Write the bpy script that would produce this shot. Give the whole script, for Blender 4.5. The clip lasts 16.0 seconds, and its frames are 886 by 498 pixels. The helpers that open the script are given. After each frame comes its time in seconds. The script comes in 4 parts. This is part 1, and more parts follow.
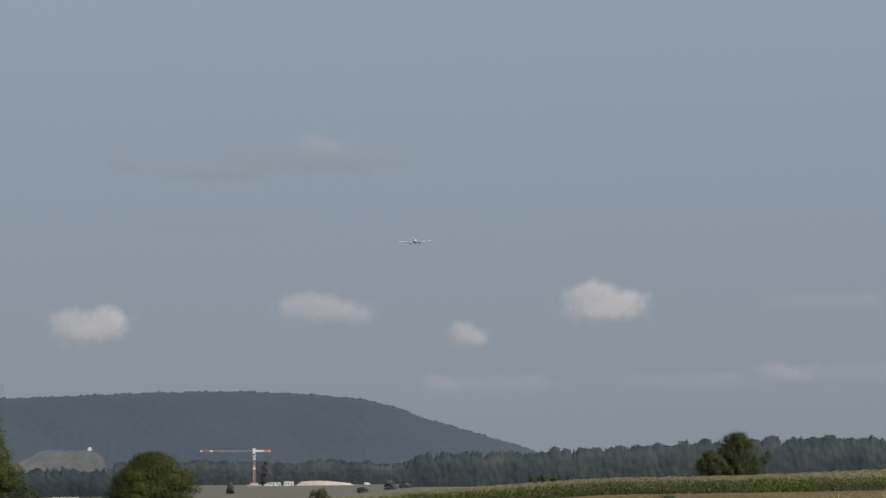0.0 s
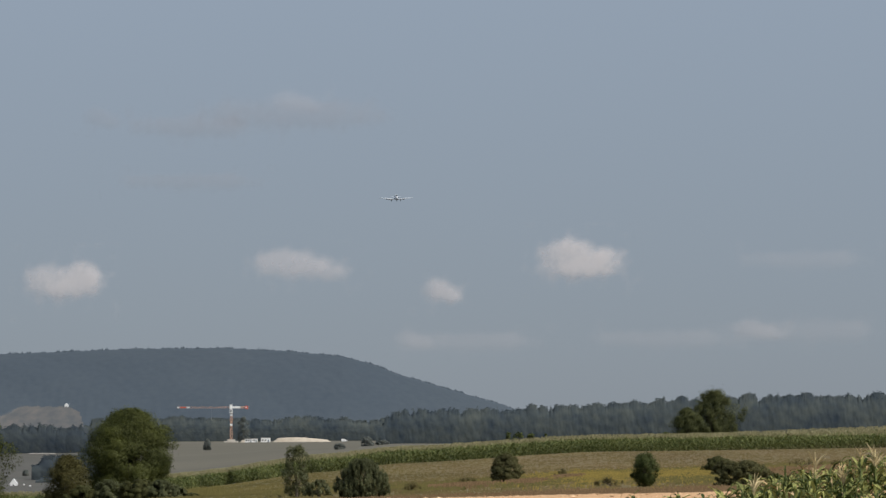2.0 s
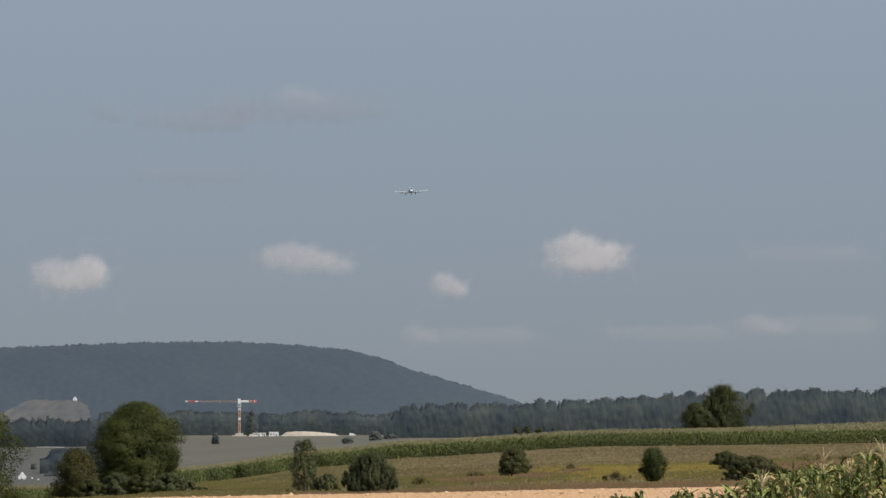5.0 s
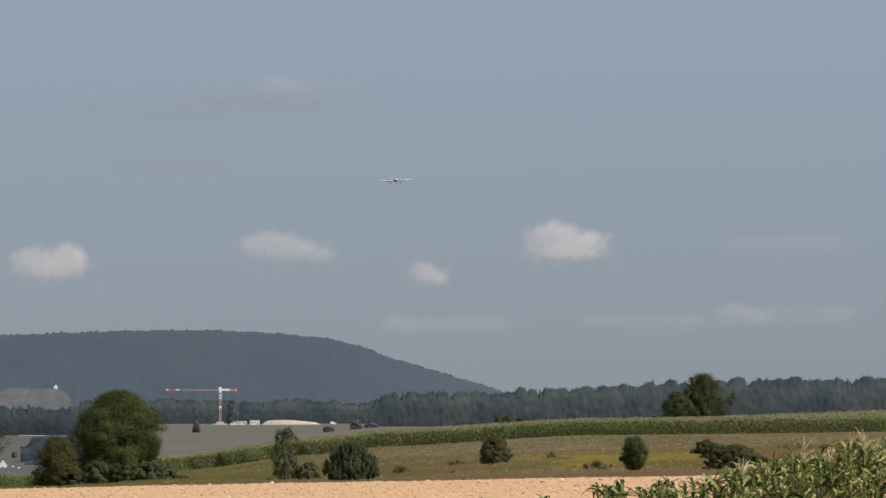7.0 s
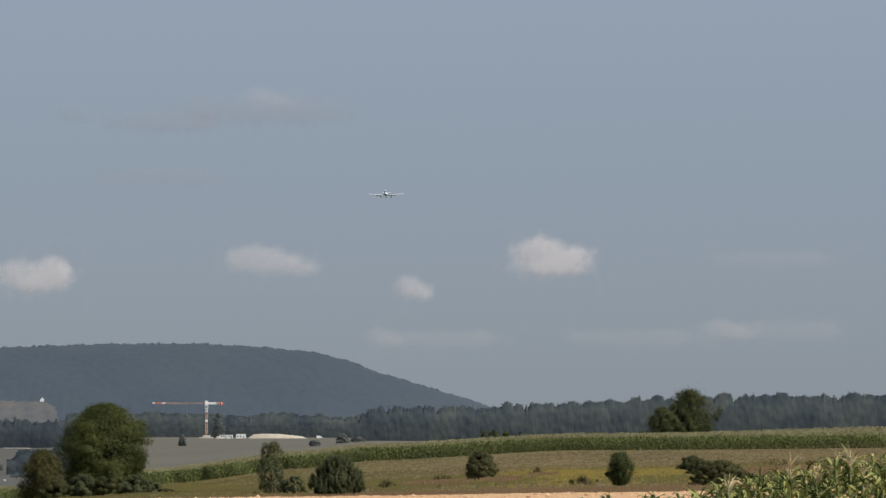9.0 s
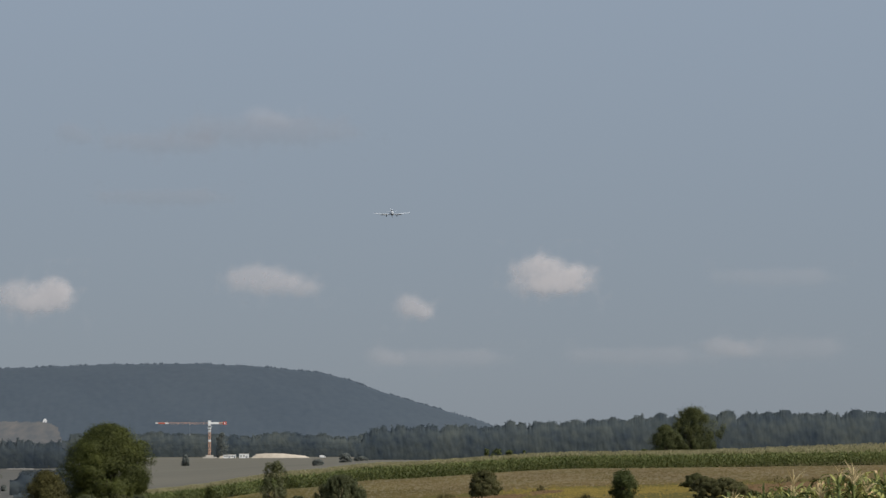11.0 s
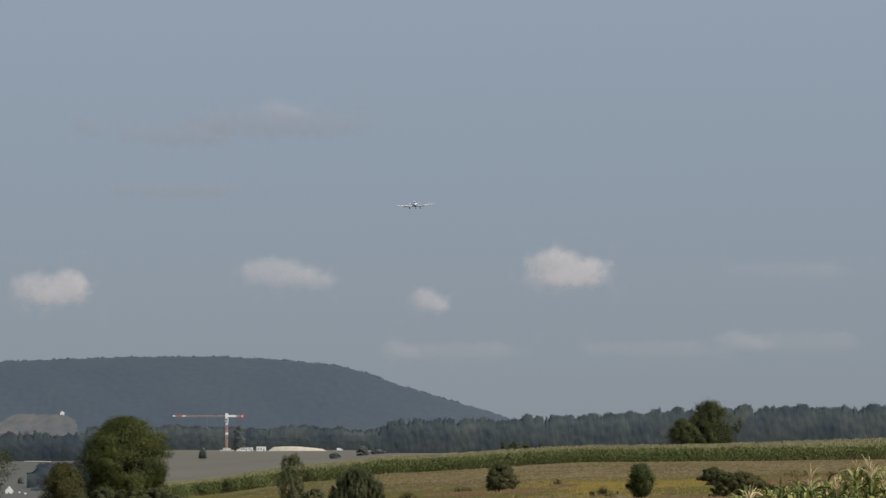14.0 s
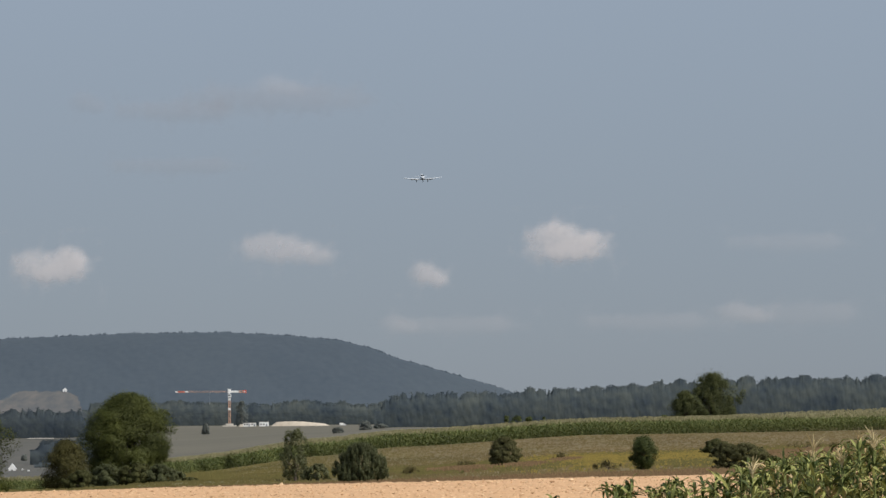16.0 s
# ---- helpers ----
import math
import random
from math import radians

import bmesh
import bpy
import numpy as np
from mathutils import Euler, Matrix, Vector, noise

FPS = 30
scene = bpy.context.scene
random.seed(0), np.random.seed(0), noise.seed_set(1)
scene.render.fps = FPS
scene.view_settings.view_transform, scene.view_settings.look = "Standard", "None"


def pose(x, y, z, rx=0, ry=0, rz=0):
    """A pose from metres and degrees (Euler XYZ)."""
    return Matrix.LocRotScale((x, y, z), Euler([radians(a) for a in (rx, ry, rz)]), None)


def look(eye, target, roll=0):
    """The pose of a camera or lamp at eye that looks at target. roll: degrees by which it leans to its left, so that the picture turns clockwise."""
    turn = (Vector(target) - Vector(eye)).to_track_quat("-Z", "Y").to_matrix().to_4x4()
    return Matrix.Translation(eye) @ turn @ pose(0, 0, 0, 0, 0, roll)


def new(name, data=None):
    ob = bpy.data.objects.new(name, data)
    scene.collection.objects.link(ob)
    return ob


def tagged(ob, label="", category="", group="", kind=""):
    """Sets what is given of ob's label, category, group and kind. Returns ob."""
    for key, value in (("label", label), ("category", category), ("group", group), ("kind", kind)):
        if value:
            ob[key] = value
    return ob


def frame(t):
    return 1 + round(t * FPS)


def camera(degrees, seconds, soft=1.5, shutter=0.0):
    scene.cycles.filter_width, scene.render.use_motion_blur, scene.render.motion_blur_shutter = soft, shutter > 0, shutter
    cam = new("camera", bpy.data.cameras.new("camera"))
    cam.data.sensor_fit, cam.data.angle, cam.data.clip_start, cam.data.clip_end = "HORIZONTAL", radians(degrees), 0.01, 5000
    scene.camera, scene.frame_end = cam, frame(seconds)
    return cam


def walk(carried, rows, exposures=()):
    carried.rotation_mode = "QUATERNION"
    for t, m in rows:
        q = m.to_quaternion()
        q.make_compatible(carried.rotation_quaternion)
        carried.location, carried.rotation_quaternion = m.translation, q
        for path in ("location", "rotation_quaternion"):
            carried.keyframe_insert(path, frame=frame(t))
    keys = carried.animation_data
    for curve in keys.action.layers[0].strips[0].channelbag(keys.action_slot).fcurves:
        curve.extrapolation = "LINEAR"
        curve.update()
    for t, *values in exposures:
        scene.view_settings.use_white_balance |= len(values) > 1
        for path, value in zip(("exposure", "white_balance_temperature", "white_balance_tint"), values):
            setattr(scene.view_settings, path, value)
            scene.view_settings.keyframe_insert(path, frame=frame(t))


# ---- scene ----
# A tripod at the edge of a maize field; metres, y runs away from the camera.
EYE = 2.4
FOCUS = 7459.0          # bearings below are in units of 1 / FOCUS radians from the middle line
cam = camera(12.0, 16.0, soft=1.5)
TURNS = (
    (0, 93.089, 0.193, 0.356),
    (0.5, 92.627, 0.143, 0.161),
    (1, 92.469, 0.042, 0.104),
    (1.5, 92.295, 0.000, 0.000),
    (2, 92.502, 0.082, 0.042),
    (2.5, 92.485, 0.250, 0.037),
    (3, 92.413, 0.174, -0.035),
    (3.5, 92.419, 0.214, 0.004),
    (3.7, 92.436, 0.138, 0.164),
    (5.8, 92.393, -0.154, 0.187),
    (6, 92.267, -0.016, 0.482),
    (6.5, 92.238, 0.067, -0.047),
    (7, 92.272, -0.072, -0.106),
    (7.5, 92.208, -0.013, -0.223),
    (8, 92.342, -0.109, -0.288),
    (8.5, 92.284, -0.080, -0.263),
    (9, 92.470, -0.333, -0.293),
    (9.2, 92.705, -0.307, -0.216),
    (11.3, 92.725, -0.027, -0.213),
    (11.5, 92.683, 0.185, 0.017),
    (12, 92.471, 0.008, -0.379),
    (12.5, 92.629, -0.155, -0.135),
    (13, 92.566, -0.254, -0.229),
    (13.5, 92.591, -0.227, -0.007),
    (14, 92.634, -0.191, -0.018),
    (14.5, 92.537, 0.093, 0.238),
    (15, 92.189, 0.175, -0.072),
    (15.5, 92.237, 0.200, -0.080),
    (16, 92.279, 0.260, 0.019),
)
walk(cam, [(t, pose(0, 0, EYE, rx, ry, rz)) for t, rx, ry, rz in TURNS], exposures=[(0, -0.12), (1, -0.12), (1.5, -0.06), (3, -0.03), (6, -0.08), (7, 0.02), (7.5, 0.01), (8, -0.05), (8.5, -0.03), (9, -0.02), (11.5, -0.11), (12, -0.07), (14.5, -0.07), (15.5, -0.02), (16, 0.02)])

# ---- light ----
SUN_ELEVATION, SUN_SIDE = radians(46), radians(128)      # from the right, behind the camera
sun_way = Vector((math.cos(SUN_ELEVATION) * math.sin(SUN_SIDE), math.cos(SUN_ELEVATION) * math.cos(SUN_SIDE), math.sin(SUN_ELEVATION)))
world = bpy.data.worlds.new("sky")
scene.world = world
world.use_nodes = True
wn = world.node_tree
sky = wn.nodes.new("ShaderNodeTexSky")
sky.sky_type = "NISHITA"
sky.sun_disc = False
sky.sun_elevation, sky.sun_rotation = SUN_ELEVATION, SUN_SIDE
sky.air_density, sky.dust_density, sky.ozone_density, sky.altitude = 0.8, 0.6, 4.0, 400
backdrop = wn.nodes["Background"]
backdrop.inputs["Strength"].default_value = 0.06
veil = wn.nodes.new("ShaderNodeMixRGB")            # summer haze evens out the sky
veil.inputs["Fac"].default_value = 0.85
haze = wn.nodes.new("ShaderNodeValToRGB")
haze.color_ramp.elements[0].position, haze.color_ramp.elements[1].position = 0.0, 0.13
haze.color_ramp.elements[0].color, haze.color_ramp.elements[1].color = (0.419, 0.475, 0.551, 1), (0.552, 0.66, 0.806, 1)
up_way, split, tenfold = wn.nodes.new("ShaderNodeTexCoord"), wn.nodes.new("ShaderNodeSeparateXYZ"), wn.nodes.new("ShaderNodeMixRGB")
tenfold.blend_type = "MULTIPLY"
tenfold.inputs["Fac"].default_value = 1.0
tenfold.inputs["Color2"].default_value = (10, 10, 10, 1)
wn.links.new(up_way.outputs["Generated"], split.inputs[0])
wn.links.new(split.outputs["Z"], haze.inputs[0])
wn.links.new(haze.outputs[0], tenfold.inputs["Color1"])
wn.links.new(tenfold.outputs[0], veil.inputs["Color2"])
wn.links.new(sky.outputs[0], veil.inputs["Color1"])
wn.links.new(veil.outputs[0], backdrop.inputs["Color"])
sun_data = bpy.data.lights.new("sun", "SUN")
sun_data.energy, sun_data.angle, sun_data.color = 4.3, radians(0.6), (1.0, 0.945, 0.86)
sun = new("sun", sun_data)
sun.matrix_world = look(sun_way * 100, (0, 0, 0))


# ---- materials ----
def material(name, dark, light, scale=1.0, rough=0.8, grain=None, bump=0.0, island=0.0, glow_through=0.0, metal=0.0, contrast=(0.3, 0.7), single=0.0, squash=1.0, green=None):
    """Two tones mixed by noise at two scales; island: spread of tone from piece to piece."""
    m = bpy.data.materials.new(name)
    m.use_nodes = True
    nt = m.node_tree
    node, link = nt.nodes.new, nt.links.new
    b = nt.nodes["Principled BSDF"]
    b.inputs["Roughness"].default_value, b.inputs["Metallic"].default_value = rough, metal
    b.inputs["Specular IOR Level"].default_value = 0.25
    where = node("ShaderNodeTexCoord")
    broad, fine, mix, ramp = node("ShaderNodeTexNoise"), node("ShaderNodeTexNoise"), node("ShaderNodeMath"), node("ShaderNodeValToRGB")
    broad.inputs["Scale"].default_value, fine.inputs["Scale"].default_value = scale, grain or scale * 9
    broad.inputs["Detail"].default_value = fine.inputs["Detail"].default_value = 5
    shrink = node("ShaderNodeMapping")
    shrink.inputs["Scale"].default_value = (1, squash, 1)
    link(where.outputs["Object"], shrink.inputs["Vector"])
    for n in (broad, fine):
        link(shrink.outputs[0], n.inputs["Vector"])
    mix.operation = "MULTIPLY_ADD"
    mix.inputs[1].default_value = 0.45
    half = node("ShaderNodeMath")
    half.operation = "MULTIPLY"
    half.inputs[1].default_value = 0.55
    link(broad.outputs["Fac"], half.inputs[0])
    link(fine.outputs["Fac"], mix.inputs[0])
    link(half.outputs[0], mix.inputs[2])
    value = mix.outputs[0]
    if island or single:
        source = "Random Per Island" if island else "Random"
        island = island or single
        geo, spread = node("ShaderNodeNewGeometry" if source != "Random" else "ShaderNodeObjectInfo"), node("ShaderNodeMath")
        spread.operation = "MULTIPLY_ADD"
        spread.inputs[1].default_value = island
        link(geo.outputs[source], spread.inputs[0])
        shift = node("ShaderNodeMath")
        shift.operation = "SUBTRACT"
        shift.inputs[1].default_value = island / 2
        link(value, shift.inputs[0])
        link(shift.outputs[0], spread.inputs[2])
        value = spread.outputs[0]
    ramp.color_ramp.elements[0].position, ramp.color_ramp.elements[1].position = contrast
    ramp.color_ramp.elements[0].color, ramp.color_ramp.elements[1].color = (*dark, 1), (*light, 1)
    link(value, ramp.inputs[0])
    colour = ramp.outputs[0]
    if green:                                       # a second pair of tones where the growth is fresh
        fresh, blend, lush = node("ShaderNodeValToRGB"), node("ShaderNodeMixRGB"), node("ShaderNodeAttribute")
        lush.attribute_name = "lush"
        fresh.color_ramp.elements[0].position, fresh.color_ramp.elements[1].position = contrast
        fresh.color_ramp.elements[0].color, fresh.color_ramp.elements[1].color = (*green[0], 1), (*green[1], 1)
        link(value, fresh.inputs[0])
        link(lush.outputs["Fac"], blend.inputs["Fac"])
        link(colour, blend.inputs["Color1"])
        link(fresh.outputs[0], blend.inputs["Color2"])
        colour = blend.outputs[0]
    link(colour, b.inputs["Base Color"])
    if bump:
        bn = node("ShaderNodeBump")
        bn.inputs["Strength"].default_value, bn.inputs["Distance"].default_value = 0.6, bump
        link(fine.outputs["Fac"], bn.inputs["Height"])
        link(bn.outputs[0], b.inputs["Normal"])
    if glow_through:
        tr, mx = node("ShaderNodeBsdfTranslucent"), node("ShaderNodeMixShader")
        mx.inputs[0].default_value = glow_through
        link(colour, tr.inputs["Color"])
        link(b.outputs[0], mx.inputs[1])
        link(tr.outputs[0], mx.inputs[2])
        link(mx.outputs[0], nt.nodes["Material Output"].inputs["Surface"])
    return m


SOIL = material("dry_ploughed_soil", (0.49, 0.29, 0.152), (0.61, 0.385, 0.218), 0.5, 0.95, 6, 0.012)
CLOD = material("dry_clod", (0.45, 0.285, 0.155), (0.74, 0.53, 0.335), 3, 0.95, 20, 0.01, island=0.5)
MEADOW = material("dry_meadow", (0.115, 0.087, 0.038), (0.17, 0.128, 0.06), 0.05, 0.95, 0.35, 0.02, contrast=(0.36, 0.64), squash=0.25, green=((0.083, 0.073, 0.021), (0.134, 0.11, 0.033)))
FALLOW = material("dark_fallow", (0.074, 0.073, 0.066), (0.108, 0.102, 0.088), 0.012, 0.95, 0.1)
PASTURE = material("grey_pasture", (0.104, 0.098, 0.076), (0.139, 0.127, 0.097), 0.004, 0.95, 0.05)
GRASS = material("dry_grass_blade", (0.115, 0.087, 0.038), (0.17, 0.128, 0.06), 0.05, 0.8, 0.35, island=0.14, glow_through=0.2, contrast=(0.36, 0.64), squash=0.25, green=((0.083, 0.073, 0.021), (0.134, 0.11, 0.033)))
WEED = material("green_meadow_weed", (0.082, 0.078, 0.022), (0.14, 0.118, 0.036), 0.08, 0.8, 0.6, island=0.2, glow_through=0.2)
EDGE = material("withered_edge_weeds", (0.12, 0.075, 0.037), (0.19, 0.125, 0.066), 0.3, 0.85, 2, island=0.4, glow_through=0.2)
GOLD = material("yellow_weed", (0.15, 0.122, 0.028), (0.26, 0.19, 0.045), 0.3, 0.8, 1.5, island=0.4, glow_through=0.2)
# Distance haze is painted into the blue-grey of hill and clearing.
HILL = material("haze_tinted_hill_wood", (0.048, 0.065, 0.086), (0.0645, 0.082, 0.1), 0.006, 1.0, 0.14, contrast=(0.32, 0.68), squash=0.3)
CLEARING = material("haze_tinted_stubble", (0.084, 0.09, 0.096), (0.136, 0.127, 0.12), 0.03, 0.95, 0.12, contrast=(0.38, 0.62), squash=0.2)
# Blue-grey haze of the distance is put into these leaf tones.
WOOD_FAR = material("haze_tinted_wood_leaves", (0.031, 0.044, 0.058), (0.073, 0.085, 0.081), 0.05, 1.0, 0.22, contrast=(0.36, 0.64))
LEAF = material("tree_leaves", (0.028, 0.036, 0.008), (0.1, 0.112, 0.024), 0.4, 0.65, 1.8, island=0.14, glow_through=0.3)
LEAF_BROWN = material("olive_brown_leaves", (0.04, 0.046, 0.014), (0.1, 0.1, 0.034), 0.6, 0.75, 3, island=0.25, glow_through=0.3)
# Darker tone of the far wood, blue distance haze mixed into its colour.
DARK_WOOD_FAR = material("haze_tinted_dark_wood", (0.028, 0.039, 0.052), (0.054, 0.065, 0.067), 0.05, 1.0, 0.22, contrast=(0.36, 0.64))
# Leaf colour paled and greyed to carry the haze before far bushes.
BUSH_FAR = material("haze_tinted_bush_leaves", (0.13, 0.15, 0.145), (0.2, 0.215, 0.195), 0.1, 0.9, 0.8, island=0.1, glow_through=0.45)
LEAF_RUST = material("russet_leaves", (0.044, 0.042, 0.012), (0.1, 0.09, 0.028), 0.6, 0.75, 3, island=0.2, glow_through=0.3)
LEAF_MOSS = material("moss_green_leaves", (0.036, 0.046, 0.015), (0.095, 0.102, 0.034), 0.3, 0.75, 1.6, island=0.16, glow_through=0.3)
LEAF_DRY = material("dry_shrub_leaves", (0.105, 0.092, 0.036), (0.18, 0.145, 0.06), 0.7, 0.8, 3, island=0.25, glow_through=0.35)
LEAF_GREY = material("grey_green_leaves", (0.046, 0.054, 0.022), (0.14, 0.15, 0.07), 0.8, 0.7, 3, island=0.25, glow_through=0.38)
LEAF_OLIVE = material("olive_leaves", (0.062, 0.064, 0.024), (0.14, 0.132, 0.054), 0.6, 0.75, 3, island=0.2, glow_through=0.4)
LEAF_DARK = material("dark_shrub_leaves", (0.032, 0.046, 0.013), (0.11, 0.128, 0.038), 0.7, 0.7, 3, island=0.22, glow_through=0.38)
LEAF_WILLOW = material("willow_leaves", (0.05, 0.058, 0.022), (0.15, 0.155, 0.07), 0.8, 0.55, 3, island=0.35, glow_through=0.3)
BARK = material("bark", (0.05, 0.04, 0.03), (0.12, 0.1, 0.08), 3, 0.95, 20, 0.02)
MAIZE_FAR = material("maize_leaf_far", (0.055, 0.075, 0.02), (0.21, 0.23, 0.08), 0.15, 0.7, 1.5, island=0.6, glow_through=0.25)
TASSEL_FAR = material("maize_tassel_far", (0.21, 0.195, 0.1), (0.38, 0.345, 0.2), 0.2, 0.8, 2, island=0.4, glow_through=0.2)
MAIZE = material("maize_leaf", (0.04, 0.06, 0.012), (0.345, 0.352, 0.115), 1.2, 0.6, 8, single=0.68, glow_through=0.18)
STALK = material("maize_stalk", (0.1, 0.14, 0.04), (0.22, 0.24, 0.08), 2, 0.6, 15)
TASSEL = material("maize_tassel", (0.46, 0.36, 0.18), (0.75, 0.64, 0.4), 6, 0.8, 30, glow_through=0.25)
HUSK = material("maize_husk", (0.35, 0.24, 0.11), (0.62, 0.46, 0.26), 8, 0.7, 40)
WHITE = material("white_paint", (0.7, 0.7, 0.7), (0.82, 0.82, 0.81), 1, 0.35, 6)
AIR_WHITE = material("cool_white_paint", (0.56, 0.6, 0.66), (0.68, 0.72, 0.77), 1, 0.4, 6)
UNDERSIDE = material("grey_blue_paint", (0.12, 0.14, 0.18), (0.2, 0.22, 0.26), 2, 0.35, 8)
RED = material("red_paint", (0.42, 0.05, 0.03), (0.55, 0.09, 0.05), 1, 0.5, 5)
ORANGE = material("weathered_orange_steel", (0.47, 0.27, 0.18), (0.6, 0.39, 0.29), 0.5, 0.6, 3)
DARK = material("dark_rubber", (0.015, 0.015, 0.016), (0.03, 0.03, 0.032), 4, 0.8, 20)
GLASS = material("tinted_canopy", (0.02, 0.025, 0.03), (0.04, 0.05, 0.06), 2, 0.08, 5)
STEEL = material("grey_steel", (0.3, 0.31, 0.32), (0.42, 0.43, 0.44), 2, 0.4, 12, metal=0.8)
SPOIL = material("pale_spoil", (0.34, 0.29, 0.23), (0.54, 0.48, 0.4), 0.08, 0.95, 0.6, 0.2)
CONCRETE = material("pale_concrete", (0.4, 0.37, 0.33), (0.52, 0.49, 0.44), 0.3, 0.9, 4)
ROOF = material("grey_roof_tile", (0.1, 0.09, 0.09), (0.17, 0.15, 0.14), 0.5, 0.8, 5)


# ---- mesh helpers ----
def link_mesh(name, verts, faces, mats, parent=None, label="", index=None, smooth=False, normals=None, lush=None):
    me = bpy.data.meshes.new(name)
    me.from_pydata(np.asarray(verts, float).tolist(), [], np.asarray(faces).tolist() if isinstance(faces, np.ndarray) else faces)
    for m in mats:
        me.materials.append(m)
    if index is not None:
        me.polygons.foreach_set("material_index", np.asarray(index, np.int32))
    if smooth:
        me.polygons.foreach_set("use_smooth", np.ones(len(me.polygons), bool))
    if lush is not None:                            # how green the growth is here, 0 dry to 1 fresh
        at = me.attributes.new("lush", "FLOAT", "POINT")
        at.data.foreach_set("value", np.asarray(lush, np.float32))
    me.update()
    if normals is not None:                         # leaves take the light of the clump that they belong to
        me.polygons.foreach_set("use_smooth", np.ones(len(me.polygons), bool))
        me.normals_split_custom_set_from_vertices(np.asarray(normals, float).tolist())
    ob = new(name, me)
    ob.parent = parent
    return tagged(ob, label)


def part(name, bm, mat, parent=None, label="", smooth=False):
    me = bpy.data.meshes.new(name)
    bmesh.ops.recalc_face_normals(bm, faces=bm.faces[:])
    bm.to_mesh(me)
    bm.free()
    me.materials.append(mat)
    if smooth:
        me.polygons.foreach_set("use_smooth", np.ones(len(me.polygons), bool))
    ob = new(name, me)
    ob.parent = parent
    return tagged(ob, label)


def box(bm, size, at=(0, 0, 0), bevel=0.0, turn=None):
    m = Matrix.Translation(at) @ (turn or Matrix.Identity(4)) @ Matrix.Diagonal((*size, 1))
    got = bmesh.ops.create_cube(bm, size=1, matrix=m)
    if bevel:
        edges = list({e for v in got["verts"] for e in v.link_edges})
        bmesh.ops.bevel(bm, geom=edges, offset=bevel, segments=2, affect="EDGES", profile=0.6)
    return bm


def rod(bm, a, b, r0, r1=None, sides=8):
    a, b = Vector(a), Vector(b)
    d = b - a
    m = Matrix.Translation((a + b) / 2) @ d.to_track_quat("Z", "Y").to_matrix().to_4x4()
    bmesh.ops.create_cone(bm, cap_ends=True, segments=sides, radius1=r0, radius2=r0 if r1 is None else r1, depth=d.length, matrix=m)
    return bm


def loft(bm, rings):
    """A skin over rings of equal length, closed at both ends."""
    loops = [[bm.verts.new(p) for p in ring] for ring in rings]
    n = len(loops[0])
    for a, b in zip(loops, loops[1:]):
        for i in range(n):
            bm.faces.new((a[i], a[(i + 1) % n], b[(i + 1) % n], b[i]))
    bm.faces.new(loops[0])
    bm.faces.new(loops[-1][::-1])
    return bm


def along(b, d):
    return b * d / FOCUS


def up(r, d):
    return EYE + r * d / FOCUS


def quads(centres, normals, sizes, rng, long=1.0):
    """Leaf blades: one kite-shaped quad at each centre."""
    n = len(centres)
    normals = normals / (np.linalg.norm(normals, axis=1, keepdims=True) + 1e-9)
    other = rng.normal(size=(n, 3))
    s = np.cross(normals, other)
    s /= np.linalg.norm(s, axis=1, keepdims=True) + 1e-9
    t = np.cross(normals, s)
    h = (np.asarray(sizes) / 2)[:, None]
    v = np.stack([centres - s * h * long, centres - t * h * 0.7 + normals * h * 0.25, centres + s * h * long, centres + t * h * 0.7 + normals * h * 0.25], 1)
    return v.reshape(-1, 3), np.arange(4 * n).reshape(n, 4)


# ---- the lie of the land ----
BEARINGS = (np.array((-150, 100, 320, 570, 700, 1050, 1700)) - 784) / FOCUS
RANGES = np.log((60, 120, 166, 172, 250, 450, 700, 800, 1200, 1600, 2500, 3400, 4990))
HEIGHTS = np.array((
    (0, 0, 0, 0, 0, 0, 0),
    (-0.36, -0.28, -0.2, -0.13, -0.1, 0.0, 0.15),
    (-0.6, -0.47, -0.35, -0.25, -0.2, -0.03, 0.24),
    (-0.98, -0.85, -0.72, -0.62, -0.52, -0.34, -0.1),
    (-2.0, -1.82, -1.39, -1.12, -0.95, -0.38, 0.39),
    (-5.6, -5.4, -4.0, -2.8, -2.3, -1.15, -0.15),
    (-10.2, -9.9, -6.9, -4.0, -2.65, -0.75, -0.05),
    (-12, -11.7, -7.9, -4.3, -3.0, -1.1, 1.2),
    (-15, -14.5, -9.2, -5.6, -3.2, -2.7, -2.7),
    (-17.8, -17.3, -10.5, -5.75, -3.2, -3.2, -3.2),
    (-16, -15, -9.3, -5.3, -3.6, -3.6, -3.6),
    (-5.8, -5.3, -4.9, -4.4, -4.4, -4.4, -4.4),
    (0, 0, 0, 0, 0, 0, 0)))


